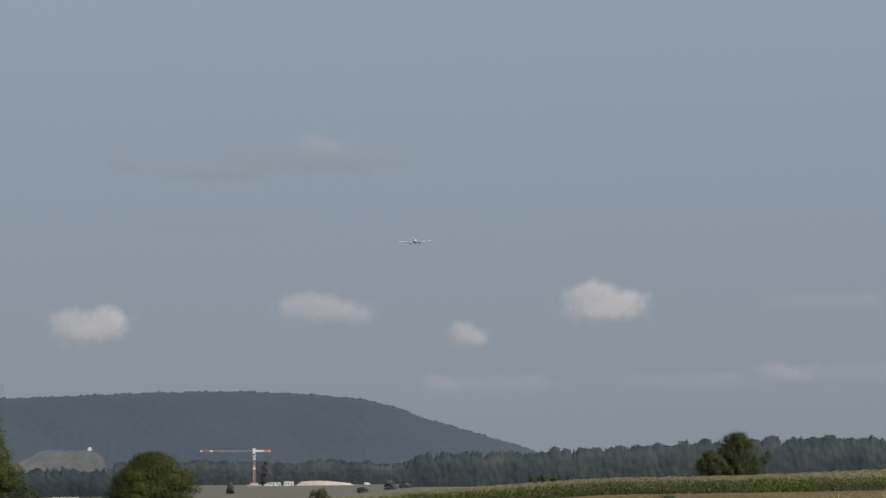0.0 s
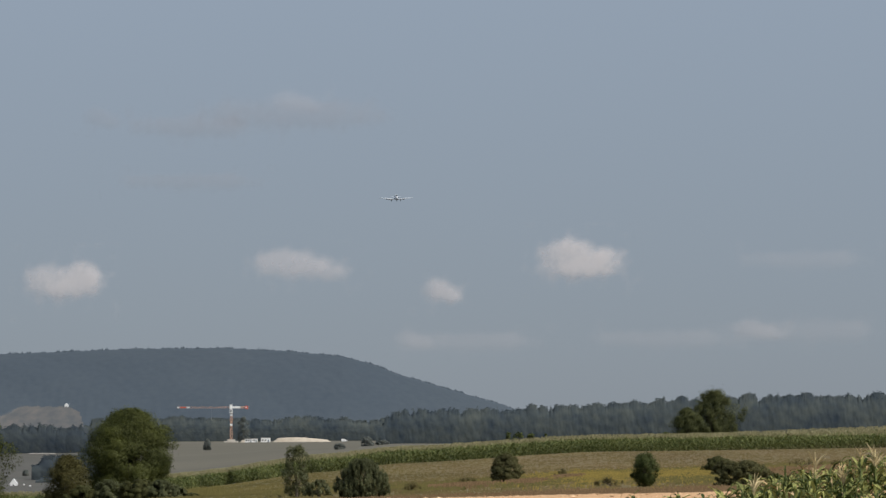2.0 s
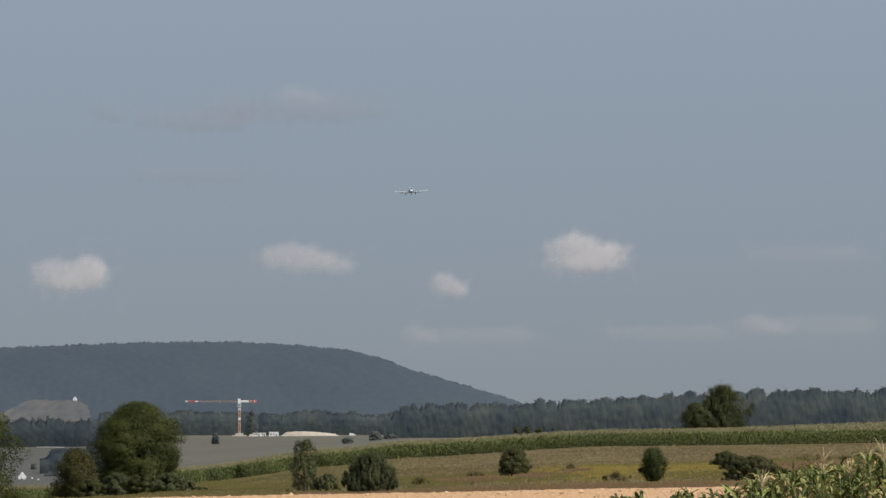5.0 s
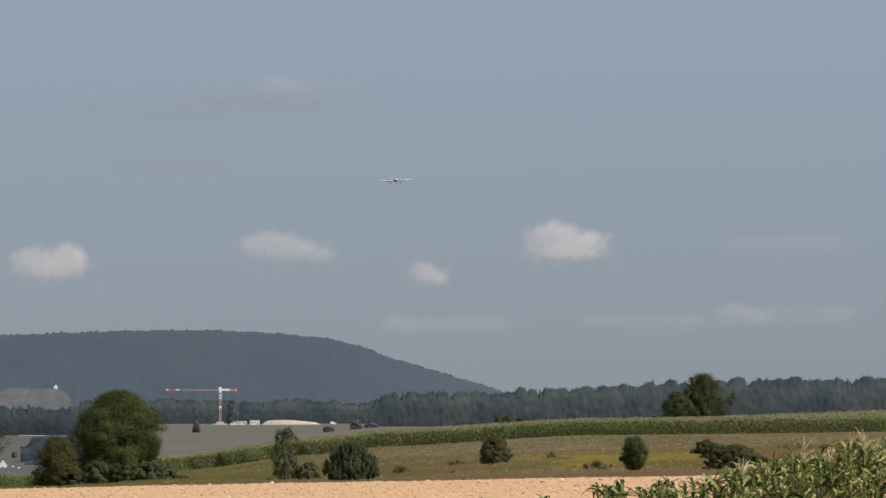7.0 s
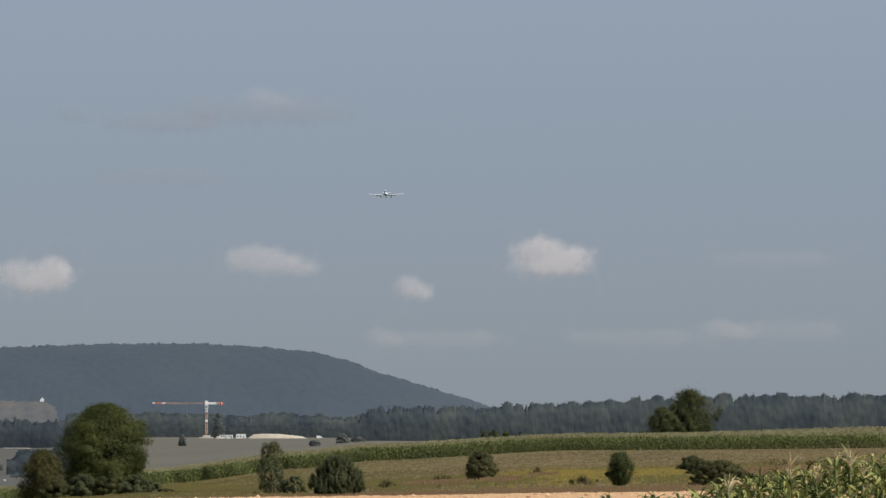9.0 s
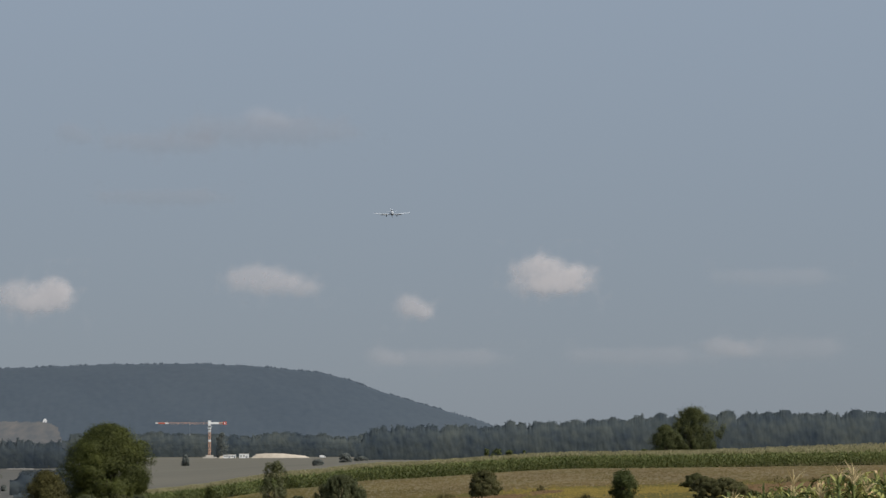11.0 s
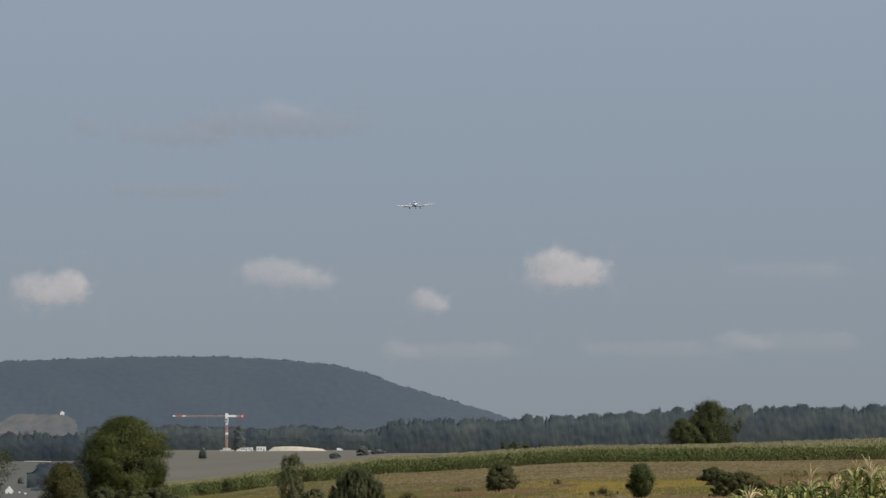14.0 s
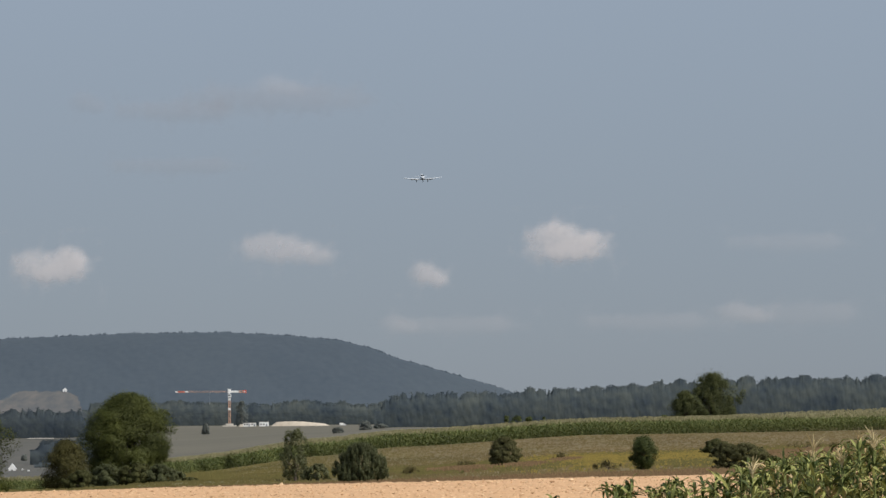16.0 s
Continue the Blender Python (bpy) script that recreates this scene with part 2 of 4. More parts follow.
def land(x, y):
    """Height of the ground at x, y (arrays or numbers)."""
    x, y = np.atleast_1d(np.asarray(x, float)), np.atleast_1d(np.asarray(y, float))
    d = np.hypot(x, y)
    side = np.arctan2(x, y)
    fade = np.clip(np.cos(side) * 1.5 + 0.3, 0, 1)
    b = np.clip(np.tan(np.clip(side, -1.2, 1.2)), BEARINGS[0], BEARINGS[-1]) * fade
    fd = np.clip(np.interp(np.log(np.maximum(d, 1)), RANGES, np.arange(len(RANGES))), 0, len(RANGES) - 1.001)
    fb = np.clip(np.interp(b, BEARINGS, np.arange(len(BEARINGS))), 0, len(BEARINGS) - 1.001)
    i, j = fd.astype(int), fb.astype(int)
    u, v = fd - i, fb - j
    v = v * v * (3 - 2 * v) * 0.5 + v * 0.5
    return (HEIGHTS[i, j] * (1 - u) * (1 - v) + HEIGHTS[i + 1, j] * u * (1 - v) + HEIGHTS[i, j + 1] * (1 - u) * v + HEIGHTS[i + 1, j + 1] * u * v)


def ground_at(b, d):
    return Vector((along(b, d), d, float(land(along(b, d), d)[0])))


def lushness(x, y):
    """How fresh the meadow is: green along the left slope, mottled in the middle, dry on the upper right and by the field."""
    x, y = np.asarray(x, float), np.asarray(y, float)
    b = np.clip(x / np.maximum(y, 1) * FOCUS, -3000, 3000)
    left = 1 / (1 + np.exp((b + 190) / 60))
    middle = np.exp(-((y - 275) / 55) ** 2) * (0.55 + 0.35 * np.sin(b * 0.021 + 1) * np.sin(b * 0.0083 + y * 0.03))
    upper = 0.12 + 0.2 / (1 + np.exp((b - 30) / 50)) + 0.12 * np.sin(b * 0.03 + y * 0.02)
    dry_edge = np.clip((y - 176) / 40, 0, 1) * 0.8 + 0.2
    return np.clip((left * 0.95 + (1 - left) * np.maximum(middle, upper)) * dry_edge, 0, 1)


def build_ground():
    fine = np.linspace(-0.17, 0.17, 121)
    rest = np.linspace(0.17, 2 * math.pi - 0.17, 62)[1:-1]
    angles = np.concatenate([fine, rest])
    radii = np.concatenate([(4, 12, 30), np.linspace(60, 164, 14), (166, 169, 172), np.geomspace(180, 800, 32), np.geomspace(830, 4990, 40)])
    n = len(angles)
    verts = [(0, 0, 0)]
    for r in radii:
        x, y = r * np.sin(angles), r * np.cos(angles)
        verts += list(zip(x, y, land(x, y)))
    faces, index = [(0, 1 + (i + 1) % n, 1 + i) for i in range(n)], [0] * n
    for k in range(len(radii) - 1):
        for i in range(n):
            a, b = 1 + k * n + i, 1 + k * n + (i + 1) % n
            faces.append((a, b, b + n, a + n))
            valley = angles[i] < -0.075 or angles[i] > math.pi
            index.append(0 if radii[k] < 800 else 2 if valley else 1)
    flat = np.array(verts)
    ob = link_mesh("ground", verts, faces, (MEADOW, PASTURE, FALLOW), index=index, smooth=True, lush=lushness(flat[:, 0], np.abs(flat[:, 1])))
    tagged(ob, "gently rolling dry meadow and grey-green pasture land", "ground", kind="structure")


def build_field():
    """The bare field in front, broken into low ridges, with clods lying on it."""
    rng = np.random.default_rng(5)
    bs, ds = np.linspace(-0.15, 0.15, 340), np.geomspace(72, 167.5, 200)
    B, D = np.meshgrid(bs, ds)
    x, y = B * D, D
    z = land(x.ravel(), y.ravel()).reshape(x.shape)
    z = z + 0.03
    rough = rng.normal(size=z.shape) * 0.012 + np.sin(y * 5.2 + np.sin(x * 0.4) * 0.7) * 0.018
    z += rough
    z[-1] -= 0.55
    z[0] -= 0.3
    z[:, 0] -= 0.3
    z[:, -1] -= 0.3
    m, n = z.shape
    k = np.arange(m * n).reshape(m, n)
    faces = np.stack([k[:-1, :-1], k[:-1, 1:], k[1:, 1:], k[1:, :-1]], -1).reshape(-1, 4)
    field = link_mesh("ploughed_field", np.stack([x, y, z], -1).reshape(-1, 3), faces, (SOIL,))
    tagged(field, "bare dry light-brown ploughed field with loose clods", "field", kind="structure")
    count = 7000
    d = np.sqrt(rng.uniform(105 ** 2, 167 ** 2, count))
    b = rng.uniform(-0.118, 0.118, count)
    size = np.minimum(rng.uniform(0.012, 0.034, count) + rng.pareto(4, count) * 0.02, 0.11)
    ico = np.array(((0, 0, 1), (0.9, 0, 0.3), (0.28, 0.85, 0.3), (-0.72, 0.52, 0.3), (-0.72, -0.52, 0.3), (0.28, -0.85, 0.3), (0, 0, -0.6)))
    tri = np.array([(0, 1 + i, 1 + (i + 1) % 5) for i in range(5)] + [(6, 1 + (i + 1) % 5, 1 + i) for i in range(5)])
    base = np.stack([b * d, d, land(b * d, d) + 0.035], -1)
    turn = rng.uniform(0, 6.28, count)
    v = ico[None] * (1 + rng.normal(size=(count, 7, 1)) * 0.22) * size[:, None, None] * np.array((1.3, 1.0, 0.85))
    c, s = np.cos(turn)[:, None], np.sin(turn)[:, None]
    v = np.stack([v[..., 0] * c - v[..., 1] * s, v[..., 0] * s + v[..., 1] * c, v[..., 2]], -1) + base[:, None]
    f = (tri[None] + 7 * np.arange(count)[:, None, None]).reshape(-1, 3)
    clods = link_mesh("soil_clods", v.reshape(-1, 3), f, (CLOD,))
    tagged(clods, "pale dry clods and stones on ploughed soil", "clods", kind="stuff")


# ---- trees and shrubs ----
ROUND = ((0, 0.98), (0.2, 1.0), (0.4, 1.0), (0.6, 0.9), (0.78, 0.68), (0.9, 0.42), (1, 0.1))


def crown_points(rng, width, depth, height, lumps, per_lump, base, profile, upright, wobble, lump, fuzz):
    """Lumps set over an uneven crown of the given outline, leaf places on each lump, their normals and the normals of the clumps."""
    a, w = rng.uniform(0, 2 * math.pi, lumps), rng.uniform(0.0, 1.0, lumps) ** 0.9
    size = rng.uniform(0.55, 1.3, lumps) * lump * min(width, height)
    f1, f2, f3 = rng.uniform(0, 6.28, 3)
    r = np.interp(w, [p[0] for p in profile], [p[1] for p in profile])
    r = r * (1 + wobble * (0.13 * np.sin(2 * a + 5 * w + f1) + 0.1 * np.sin(3 * a - 7 * w + f2) + 0.06 * np.sin(5 * a + 9 * w + f3)))
    reach = np.maximum(r * 0.5 - 0.8 * size / max(width, 0.01), 0.02) * rng.uniform(0.25, 1.04, lumps) ** 0.45
    c = np.stack([np.cos(a) * reach * width, np.sin(a) * reach * depth, base + np.minimum(height * w, height - size * 0.8 * upright)], -1)
    n = rng.normal(size=(lumps, per_lump, 3))
    n /= np.linalg.norm(n, axis=2, keepdims=True)
    far = np.abs(rng.normal(0.84, fuzz, (lumps, per_lump, 1))) + wobble * rng.exponential(fuzz, (lumps, per_lump, 1)) * (rng.random((lumps, per_lump, 1)) < 0.2)
    p = c[:, None] + n * size[:, None, None] * far * np.array((1.1 / upright ** 0.5, 1.1 / upright ** 0.5, 0.85 * upright))
    out = c - np.array((0, 0, base + height * 0.35))
    out /= np.linalg.norm(out, axis=1, keepdims=True) + 1e-6
    clump = n * 0.72 + out[:, None] * 0.6 + np.array((0, -0.15, 0.2)) + rng.normal(size=n.shape) * 0.25
    blade = clump + rng.normal(size=n.shape) * 0.45
    return p.reshape(-1, 3), blade.reshape(-1, 3), clump.reshape(-1, 3), c


def tree(name, label, category, at, width, height, leaf, mat, seed, trunk=0.0, lumps=60, per_lump=130, depth=None, group="", profile=ROUND, upright=1.0, wobble=1.0, lump=0.13, fuzz=0.2):
    rng = np.random.default_rng(seed)
    root = new(name)
    root.location = at
    tagged(root, label, category, group)
    base = trunk * height
    p, n, g, c = crown_points(rng, width, depth or width, height - base, lumps, per_lump, base, profile, upright, wobble, lump, fuzz)
    keep = p[:, 2] > 0.02
    p, n, g = p[keep], n[keep], g[keep]
    g /= np.linalg.norm(g, axis=1, keepdims=True)
    n = np.where((n * g).sum(1, keepdims=True) < 0, -n, n)
    v, f = quads(p, n, rng.uniform(0.55, 1.35, len(p)) * leaf, rng, 1.25)
    link_mesh("crown", v, f, (mat,), root, normals=np.repeat(g, 4, 0))
    bm = bmesh.new()
    thick = max(0.02, height * 0.022)
    fork = height * max(0.3, trunk)
    rod(bm, (0, 0, -0.25), (0, 0, fork), thick * 1.4, thick)
    for q in c[:: max(1, len(c) // 10)]:
        rod(bm, (0, 0, fork * rng.uniform(0.5, 1)), q * np.array((0.9, 0.9, 1)), thick * 0.6, thick * 0.15, 6)
    part("trunk", bm, BARK, root)
    return root


def ripple(rng, x, z, sizes):
    """Smooth random swelling over x and z: a sum of crossed waves of the given wavelengths, about -1 to 1."""
    out = np.zeros_like(x)
    for size in sizes:
        part_sum = np.zeros_like(x)
        for k in range(16):
            a, f = rng.uniform(0, 6.28), rng.uniform(0.7, 1.4) * 6.28 / size
            part_sum += np.sin((x * math.cos(a) + z * math.sin(a)) * f + rng.uniform(0, 6.28))
        out += part_sum / 4.0 * size / sizes[0]
    return out


def wood(name, label, category, b0, b1, d, heights, gap, wide, mat, seed, cell, sprays, leaf, conifer=0.3, deep=45.0):
    """A far wood: one closed canopy of crowns standing side by side, round or pointed, bulging forward, with leaf sprays over it."""
    rng = np.random.default_rng(seed)
    x0, x1 = along(b0, d), along(b1, d)
    stems = np.arange(x0, x1, gap)
    stems = np.concatenate([stems, stems + gap * 0.5]) + rng.uniform(-0.4, 0.4, 2 * len(stems)) * gap
    tall = np.array([heights(q / d * FOCUS) for q in stems]) * (rng.uniform(0.87, 1.0, len(stems)) + (rng.random(len(stems)) < 0.12) * 0.06)
    span = tall * wide * rng.uniform(0.75, 1.3, len(stems))
    pointed = rng.random(len(stems)) < conifer
    out = rng.uniform(0.3, 1.0, len(stems))
    xs = np.arange(x0, x1, cell)
    off = xs[:, None] - stems[None]
    dome = tall * (0.8 + 0.2 * np.sqrt(np.clip(1 - (off / (span * 0.5)) ** 2, 0, 1)))
    cone = tall * 1.03 - np.abs(off) * 3.0
    crest = np.where(pointed, np.where(cone > tall * 0.6, cone, 0), np.where(np.abs(off) < span * 0.5, dome, 0)).max(1)
    crest = np.maximum(crest, np.array([heights(q / d * FOCUS) for q in xs]) * 0.8) + rng.normal(size=len(xs)) * cell * 0.7
    ends = np.clip(np.minimum(xs - x0, x1 - xs) / (gap * 1.2), 0.7, 1)
    crest = crest * ends
    rows = 40
    share = np.linspace(0, 1, rows)
    X, S = np.meshgrid(xs, share, indexing="ij")
    reach = max(3, int(14 / cell)) | 1
    even = np.convolve(np.pad(crest, reach // 2, mode="edge"), np.ones(reach) / reach, "valid")
    Z = S * even[:, None] + S ** 7 * (crest - even)[:, None]
    relief = np.zeros_like(X)
    for q, h, w, o in zip(stems, tall, span, out):
        near = np.abs(xs - q) < w * 0.62
        bulge = np.sqrt(np.clip(1 - ((X[near] - q) / (w * 0.62)) ** 2 - ((Z[near] - h * 0.5) / (h * 0.56)) ** 2, 0, 1))
        relief[near] = np.maximum(relief[near], bulge * o * w * 0.11)
    relief += ripple(rng, X, Z * 0.8, (5.0, 2.2)) * 0.09 + rng.normal(size=X.shape) * cell * 0.05
    Y = d - relief + S ** 4 * 4.0
    floor = land(xs, np.full(len(xs), d)) - 0.4
    back_rows = 5
    back = np.linspace(0.2, 1, back_rows)
    XB, SB = np.meshgrid(xs, back, indexing="ij")
    X, Y = np.concatenate([X, XB], 1), np.concatenate([Y, d + 4 + SB * deep], 1)
    Z = np.concatenate([Z, crest[:, None] * (0.93 - 0.02 * SB) + rng.normal(size=XB.shape) * 0.3], 1) + floor[:, None]
    m, n = X.shape
    k = np.arange(m * n).reshape(m, n)
    faces = np.stack([k[:-1, :-1], k[1:, :-1], k[1:, 1:], k[:-1, 1:]], -1).reshape(-1, 4)
    verts = np.stack([X, Y, Z], -1).reshape(-1, 3)
    pick = rng.integers(m, size=sprays)
    level = rows - 1 - (rng.random(sprays) ** 3 * 5).astype(int)
    c = np.stack([X[pick, level], Y[pick, level], Z[pick, level]], -1) + rng.normal(size=(sprays, 3)) * (0.5, 0.2, 0.35) * leaf
    soft = np.stack([X[pick, level] * 0, np.full(sprays, -0.85), np.full(sprays, 0.5)], -1) + rng.normal(size=(sprays, 3)) * 0.16
    v, f = quads(c, soft, rng.uniform(0.5, 1.3, sprays) * leaf, rng)
    ob = link_mesh(name, np.concatenate([verts, v]), np.concatenate([faces, f + len(verts)]), (mat,), smooth=True)
    return tagged(ob, label, category, kind="stuff")


RIDGE_B = np.array((-900, -300, 0, 230, 390, 500, 600, 650, 700, 760, 830, 885, 950, 1010, 1100, 1340, 1450, 1560, 1760)) - 784
RIDGE_Z = np.array((72, 86, 89, 94.5, 95.5, 92, 86, 78, 66, 55, 42, 32, 17, 5, -3, -3, 30, 41, 45))


def hill_height(x, y):
    b = x / y * FOCUS
    top = np.interp(b, RIDGE_B, RIDGE_Z)
    t = np.clip((y - 3950) / 750, 0, 1)
    back = np.clip((y - 4700) / 290, 0, 1)
    return -3 + (top + 3) * (np.sin(t * math.pi / 2) ** 1.3) * (1 - 0.35 * back * back)


def in_clearing(b, z):
    """The stubble field on the hill's foot: rising to the chapel, then dropping off."""
    r = (z - 2.4) / 4130 * FOCUS
    top = np.interp(b + 784, (-60, -40, -21, 14, 29, 114, 134, 142), (8, 14, 20, 36, 47, 46, 37, 8)) + 0.7 * np.sin(b * 0.31)
    return (r < top) & (r > 6)


def build_hill():
    rng = np.random.default_rng(11)
    bs, ds = np.concatenate([np.linspace(-1700, -900, 40)[:-1], np.linspace(-900, 330, 420), np.linspace(360, 1000, 80)]), np.concatenate([np.linspace(3950, 4720, 220), np.linspace(4740, 4960, 12)])
    B, D = np.meshgrid(bs, ds)
    X = along(B, D)
    Z = hill_height(X, D)
    clear = in_clearing(B, Z)
    bumps = rng.normal(size=Z.shape)
    for axis, reach in ((0, 9), (1, 3)):
        for twice in range(2):
            bumps = sum(np.roll(bumps, k, axis) for k in range(reach)) / math.sqrt(reach)
    bumps /= bumps.std()
    folds = np.sin(B * 0.011 + 2 * np.sin(D * 0.006)) * np.sin(D * 0.013 + B * 0.004) + 0.6 * np.sin(B * 0.031 + D * 0.017)
    Z = Z + np.where(clear, 0.6, bumps * 0.12 + folds * np.clip((4640 - D) / 200, 0, 1) * 0.7 + 1.6)
    m, n = Z.shape
    k = np.arange(m * n).reshape(m, n)
    faces = np.stack([k[:-1, :-1], k[:-1, 1:], k[1:, 1:], k[1:, :-1]], -1).reshape(-1, 4)
    clear = clear[:-1, :-1].reshape(-1)
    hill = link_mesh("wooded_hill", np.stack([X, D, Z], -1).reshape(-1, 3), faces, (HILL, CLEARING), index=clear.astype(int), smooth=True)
    tagged(hill, "long wooded hill with a pale clearing, tinted blue-grey for haze", "hill", kind="structure")
    ridge = 3200
    b, d = rng.uniform(-900, 320, ridge), rng.uniform(4640, 4705, ridge)
    x = along(b, d)
    z = hill_height(x, d)
    swell = 0.5 + 0.22 * np.sin(b * 0.09 + 1.3 * np.sin(b * 0.021)) + 0.2 * np.sin(b * 0.23 + 2) + 0.15 * np.sin(b * 0.51)
    tall = 0.3 + (1.0 + 2.6 * np.clip(swell, 0.1, 1)) * rng.uniform(0.05, 1.1, ridge) ** 1.6
    keep = ~in_clearing(b, z) & (z > -2)
    x, d, z, tall = x[keep], d[keep], z[keep], tall[keep]
    n = len(x)
    k = np.arange(7) * 2 * math.pi / 7
    rings = []
    for level, wide in ((-0.3, 0.34), (0.35, 0.42), (0.72, 0.28)):
        r = (wide * rng.uniform(0.6, 1.3, (n, 7))) * (tall[:, None] * 0.32 + 0.85)
        rings.append(np.stack([x[:, None] + np.cos(k) * r, d[:, None] + np.sin(k) * r, np.broadcast_to((z + 0.5 + level * tall)[:, None], r.shape) + rng.normal(size=r.shape) * 0.12], -1))
    tip = np.stack([x + rng.normal(size=n) * 0.15, d, z + 0.5 + tall], -1)[:, None]
    v = np.concatenate(rings + [tip], 1)
    faces = []
    for ring in (0, 1):
        faces += [(7 * ring + i, 7 * ring + (i + 1) % 7, 7 * ring + 7 + (i + 1) % 7, 7 * ring + 7 + i) for i in range(7)]
    tops = [(14 + i, 14 + (i + 1) % 7, 21) for i in range(7)]
    base = 22 * np.arange(n)[:, None, None]
    faces = (np.array(faces)[None] + base).reshape(-1, 4).tolist() + (np.array(tops)[None] + base).reshape(-1, 3).tolist()
    # Ridge trees share the hill's colour with the haze painted in.
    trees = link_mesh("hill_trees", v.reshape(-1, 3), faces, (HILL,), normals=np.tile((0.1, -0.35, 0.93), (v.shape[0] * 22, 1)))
    tagged(trees, "dense trees covering a distant hill, tinted blue-grey for haze", "trees", kind="stuff")


def build_woods():
    def crest(*pairs):
        return lambda b: float(np.interp(b, [p[0] for p in pairs], [p[1] for p in pairs]))
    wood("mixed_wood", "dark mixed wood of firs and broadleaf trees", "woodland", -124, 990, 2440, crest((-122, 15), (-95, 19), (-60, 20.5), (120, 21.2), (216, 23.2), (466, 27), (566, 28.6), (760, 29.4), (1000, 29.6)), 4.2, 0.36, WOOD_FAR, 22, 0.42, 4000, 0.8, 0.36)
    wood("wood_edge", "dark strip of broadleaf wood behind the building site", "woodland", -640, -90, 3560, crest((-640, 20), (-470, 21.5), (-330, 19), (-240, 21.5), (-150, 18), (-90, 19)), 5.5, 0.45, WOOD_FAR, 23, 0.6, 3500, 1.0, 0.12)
    wood("valley_wood", "dark wood along a valley field, tinted blue-green for haze", "woodland", -1010, -630, 2850, crest((-1010, 20), (-780, 19), (-720, 20.5), (-630, 18)), 5.0, 0.42, DARK_WOOD_FAR, 24, 0.5, 1800, 0.9, 0.5)
    wood("hedge_grove", "dark hedge grove in a pale field", "woodland", -733, -600, 1760, crest((-733, 9), (-715, 10.5), (-600, 11)), 3.2, 0.5, DARK_WOOD_FAR, 25, 0.3, 1200, 0.6, 0.0, 12.0)
    wood("field_hedge", "low dark green hedge behind a small hut", "hedge", -726, -560, 1680, crest((-726, 2.0), (-690, 3.0), (-560, 3.2)), 1.6, 0.7, DARK_WOOD_FAR, 26, 0.25, 700, 0.45, 0.0, 4.0)


def build_trees():
    def low(b, d, sink=0.0):
        p = ground_at(b, d)
        p.z -= sink
        return p
    p = low(-561, 350)
    tree("broadleaf_tree", "large rounded deep-green broadleaf tree in full leaf", "tree", p, 7.9, up(44, 350) - p.z, 0.095, LEAF, 31, 0.01, 300, 620, profile=((0, 0.9), (0.2, 1.0), (0.55, 1.0), (0.7, 0.83), (0.82, 0.61), (0.92, 0.37), (1, 0.1)), wobble=0.85, lump=0.12, fuzz=0.13)
    p = low(-668, 340)
    tree("shrub", "olive-brown broad shrub beside a large tree", "shrub", p, 4.4, up(-38, 340) - p.z, 0.1, LEAF_RUST, 32, 0, 170, 190, profile=((0, 0.95), (0.3, 1.0), (0.55, 0.9), (0.75, 0.68), (0.9, 0.4), (1, 0.1)))
    for i, (b, w, top) in enumerate(((-596, 3.2, -82), (-546, 3.4, -80), (-504, 3.0, -82), (-640, 3.0, -92), (-476, 2.2, -94), (-450, 1.6, -106))):
        p = low(b, 322)
        tree("shrub", "low grey-green shrub under a large tree", "shrub", p, w, up(top, 322) - p.z, 0.11, LEAF_BROWN if i % 2 else LEAF_GREY, 40 + i, 0, 70, 130, group="shrubs under the tree")
    p = low(-866, 320)
    tree("broadleaf_tree", "tall green broadleaf tree at the field edge", "tree", p, 8.4, up(182, 320) - p.z, 0.11, LEAF, 50, 0.01, 200, 480, profile=((0, 0.9), (0.28, 1.0), (0.4, 0.85), (0.52, 0.72), (0.64, 0.5), (0.75, 0.36), (1, 0.06)), lump=0.12, fuzz=0.11)
    p = low(-264, 228)
    tree("shrub", "slender wispy grey-green willow shrub", "shrub", p, 1.9, up(-20, 228) - p.z, 0.07, LEAF_WILLOW, 51, 0, 125, 60, profile=((0, 0.9), (0.3, 1.0), (0.5, 0.85), (0.62, 0.7), (0.75, 0.75), (0.9, 0.55), (1, 0.2)), upright=1.5, lump=0.1)
    p = low(-225, 226)
    tree("shrub", "low grey-green willow shrub", "shrub", p, 1.5, up(-82, 226) - p.z, 0.075, LEAF_WILLOW, 52, 0, 60, 80, upright=1.4)
    p = low(-147, 205)
    tree("shrub", "dense dark green rounded shrub by the field", "shrub", p, 2.6, up(-46, 205) - p.z, 0.06, LEAF_GREY, 53, 0, 420, 100, upright=2.2, lump=0.06, profile=((0, 0.85), (0.25, 1.0), (0.5, 0.95), (0.7, 0.8), (0.85, 0.6), (0.95, 0.38), (1, 0.15)))
    p = low(106, 262)
    tree("shrub", "dark round shrub in a dry meadow", "shrub", p, 2.2, up(-37, 262) - p.z, 0.075, LEAF_OLIVE, 154, 0.0, 190, 110, wobble=0.3, lump=0.09, fuzz=0.3)
    p = low(352, 210)
    tree("young_tree", "small round dark green tree in a meadow", "tree", p, 1.7, up(-36, 210) - p.z, 0.06, LEAF_DARK, 55, 0.06, 90, 130, wobble=1.2, upright=1.4, fuzz=0.28, profile=((0, 0.4), (0.2, 0.68), (0.42, 1.0), (0.6, 0.95), (0.8, 0.72), (0.92, 0.45), (1, 0.15)), lump=0.11)
    p = low(496, 250, 0.1)
    tree("shrub", "wide olive shrub behind maize plants", "shrub", p, 1.8, up(-47, 250) - p.z, 0.07, LEAF_OLIVE, 56, 0, 140, 130, wobble=0.4, lump=0.1, fuzz=0.34)
    p = low(530, 205, 0.1)
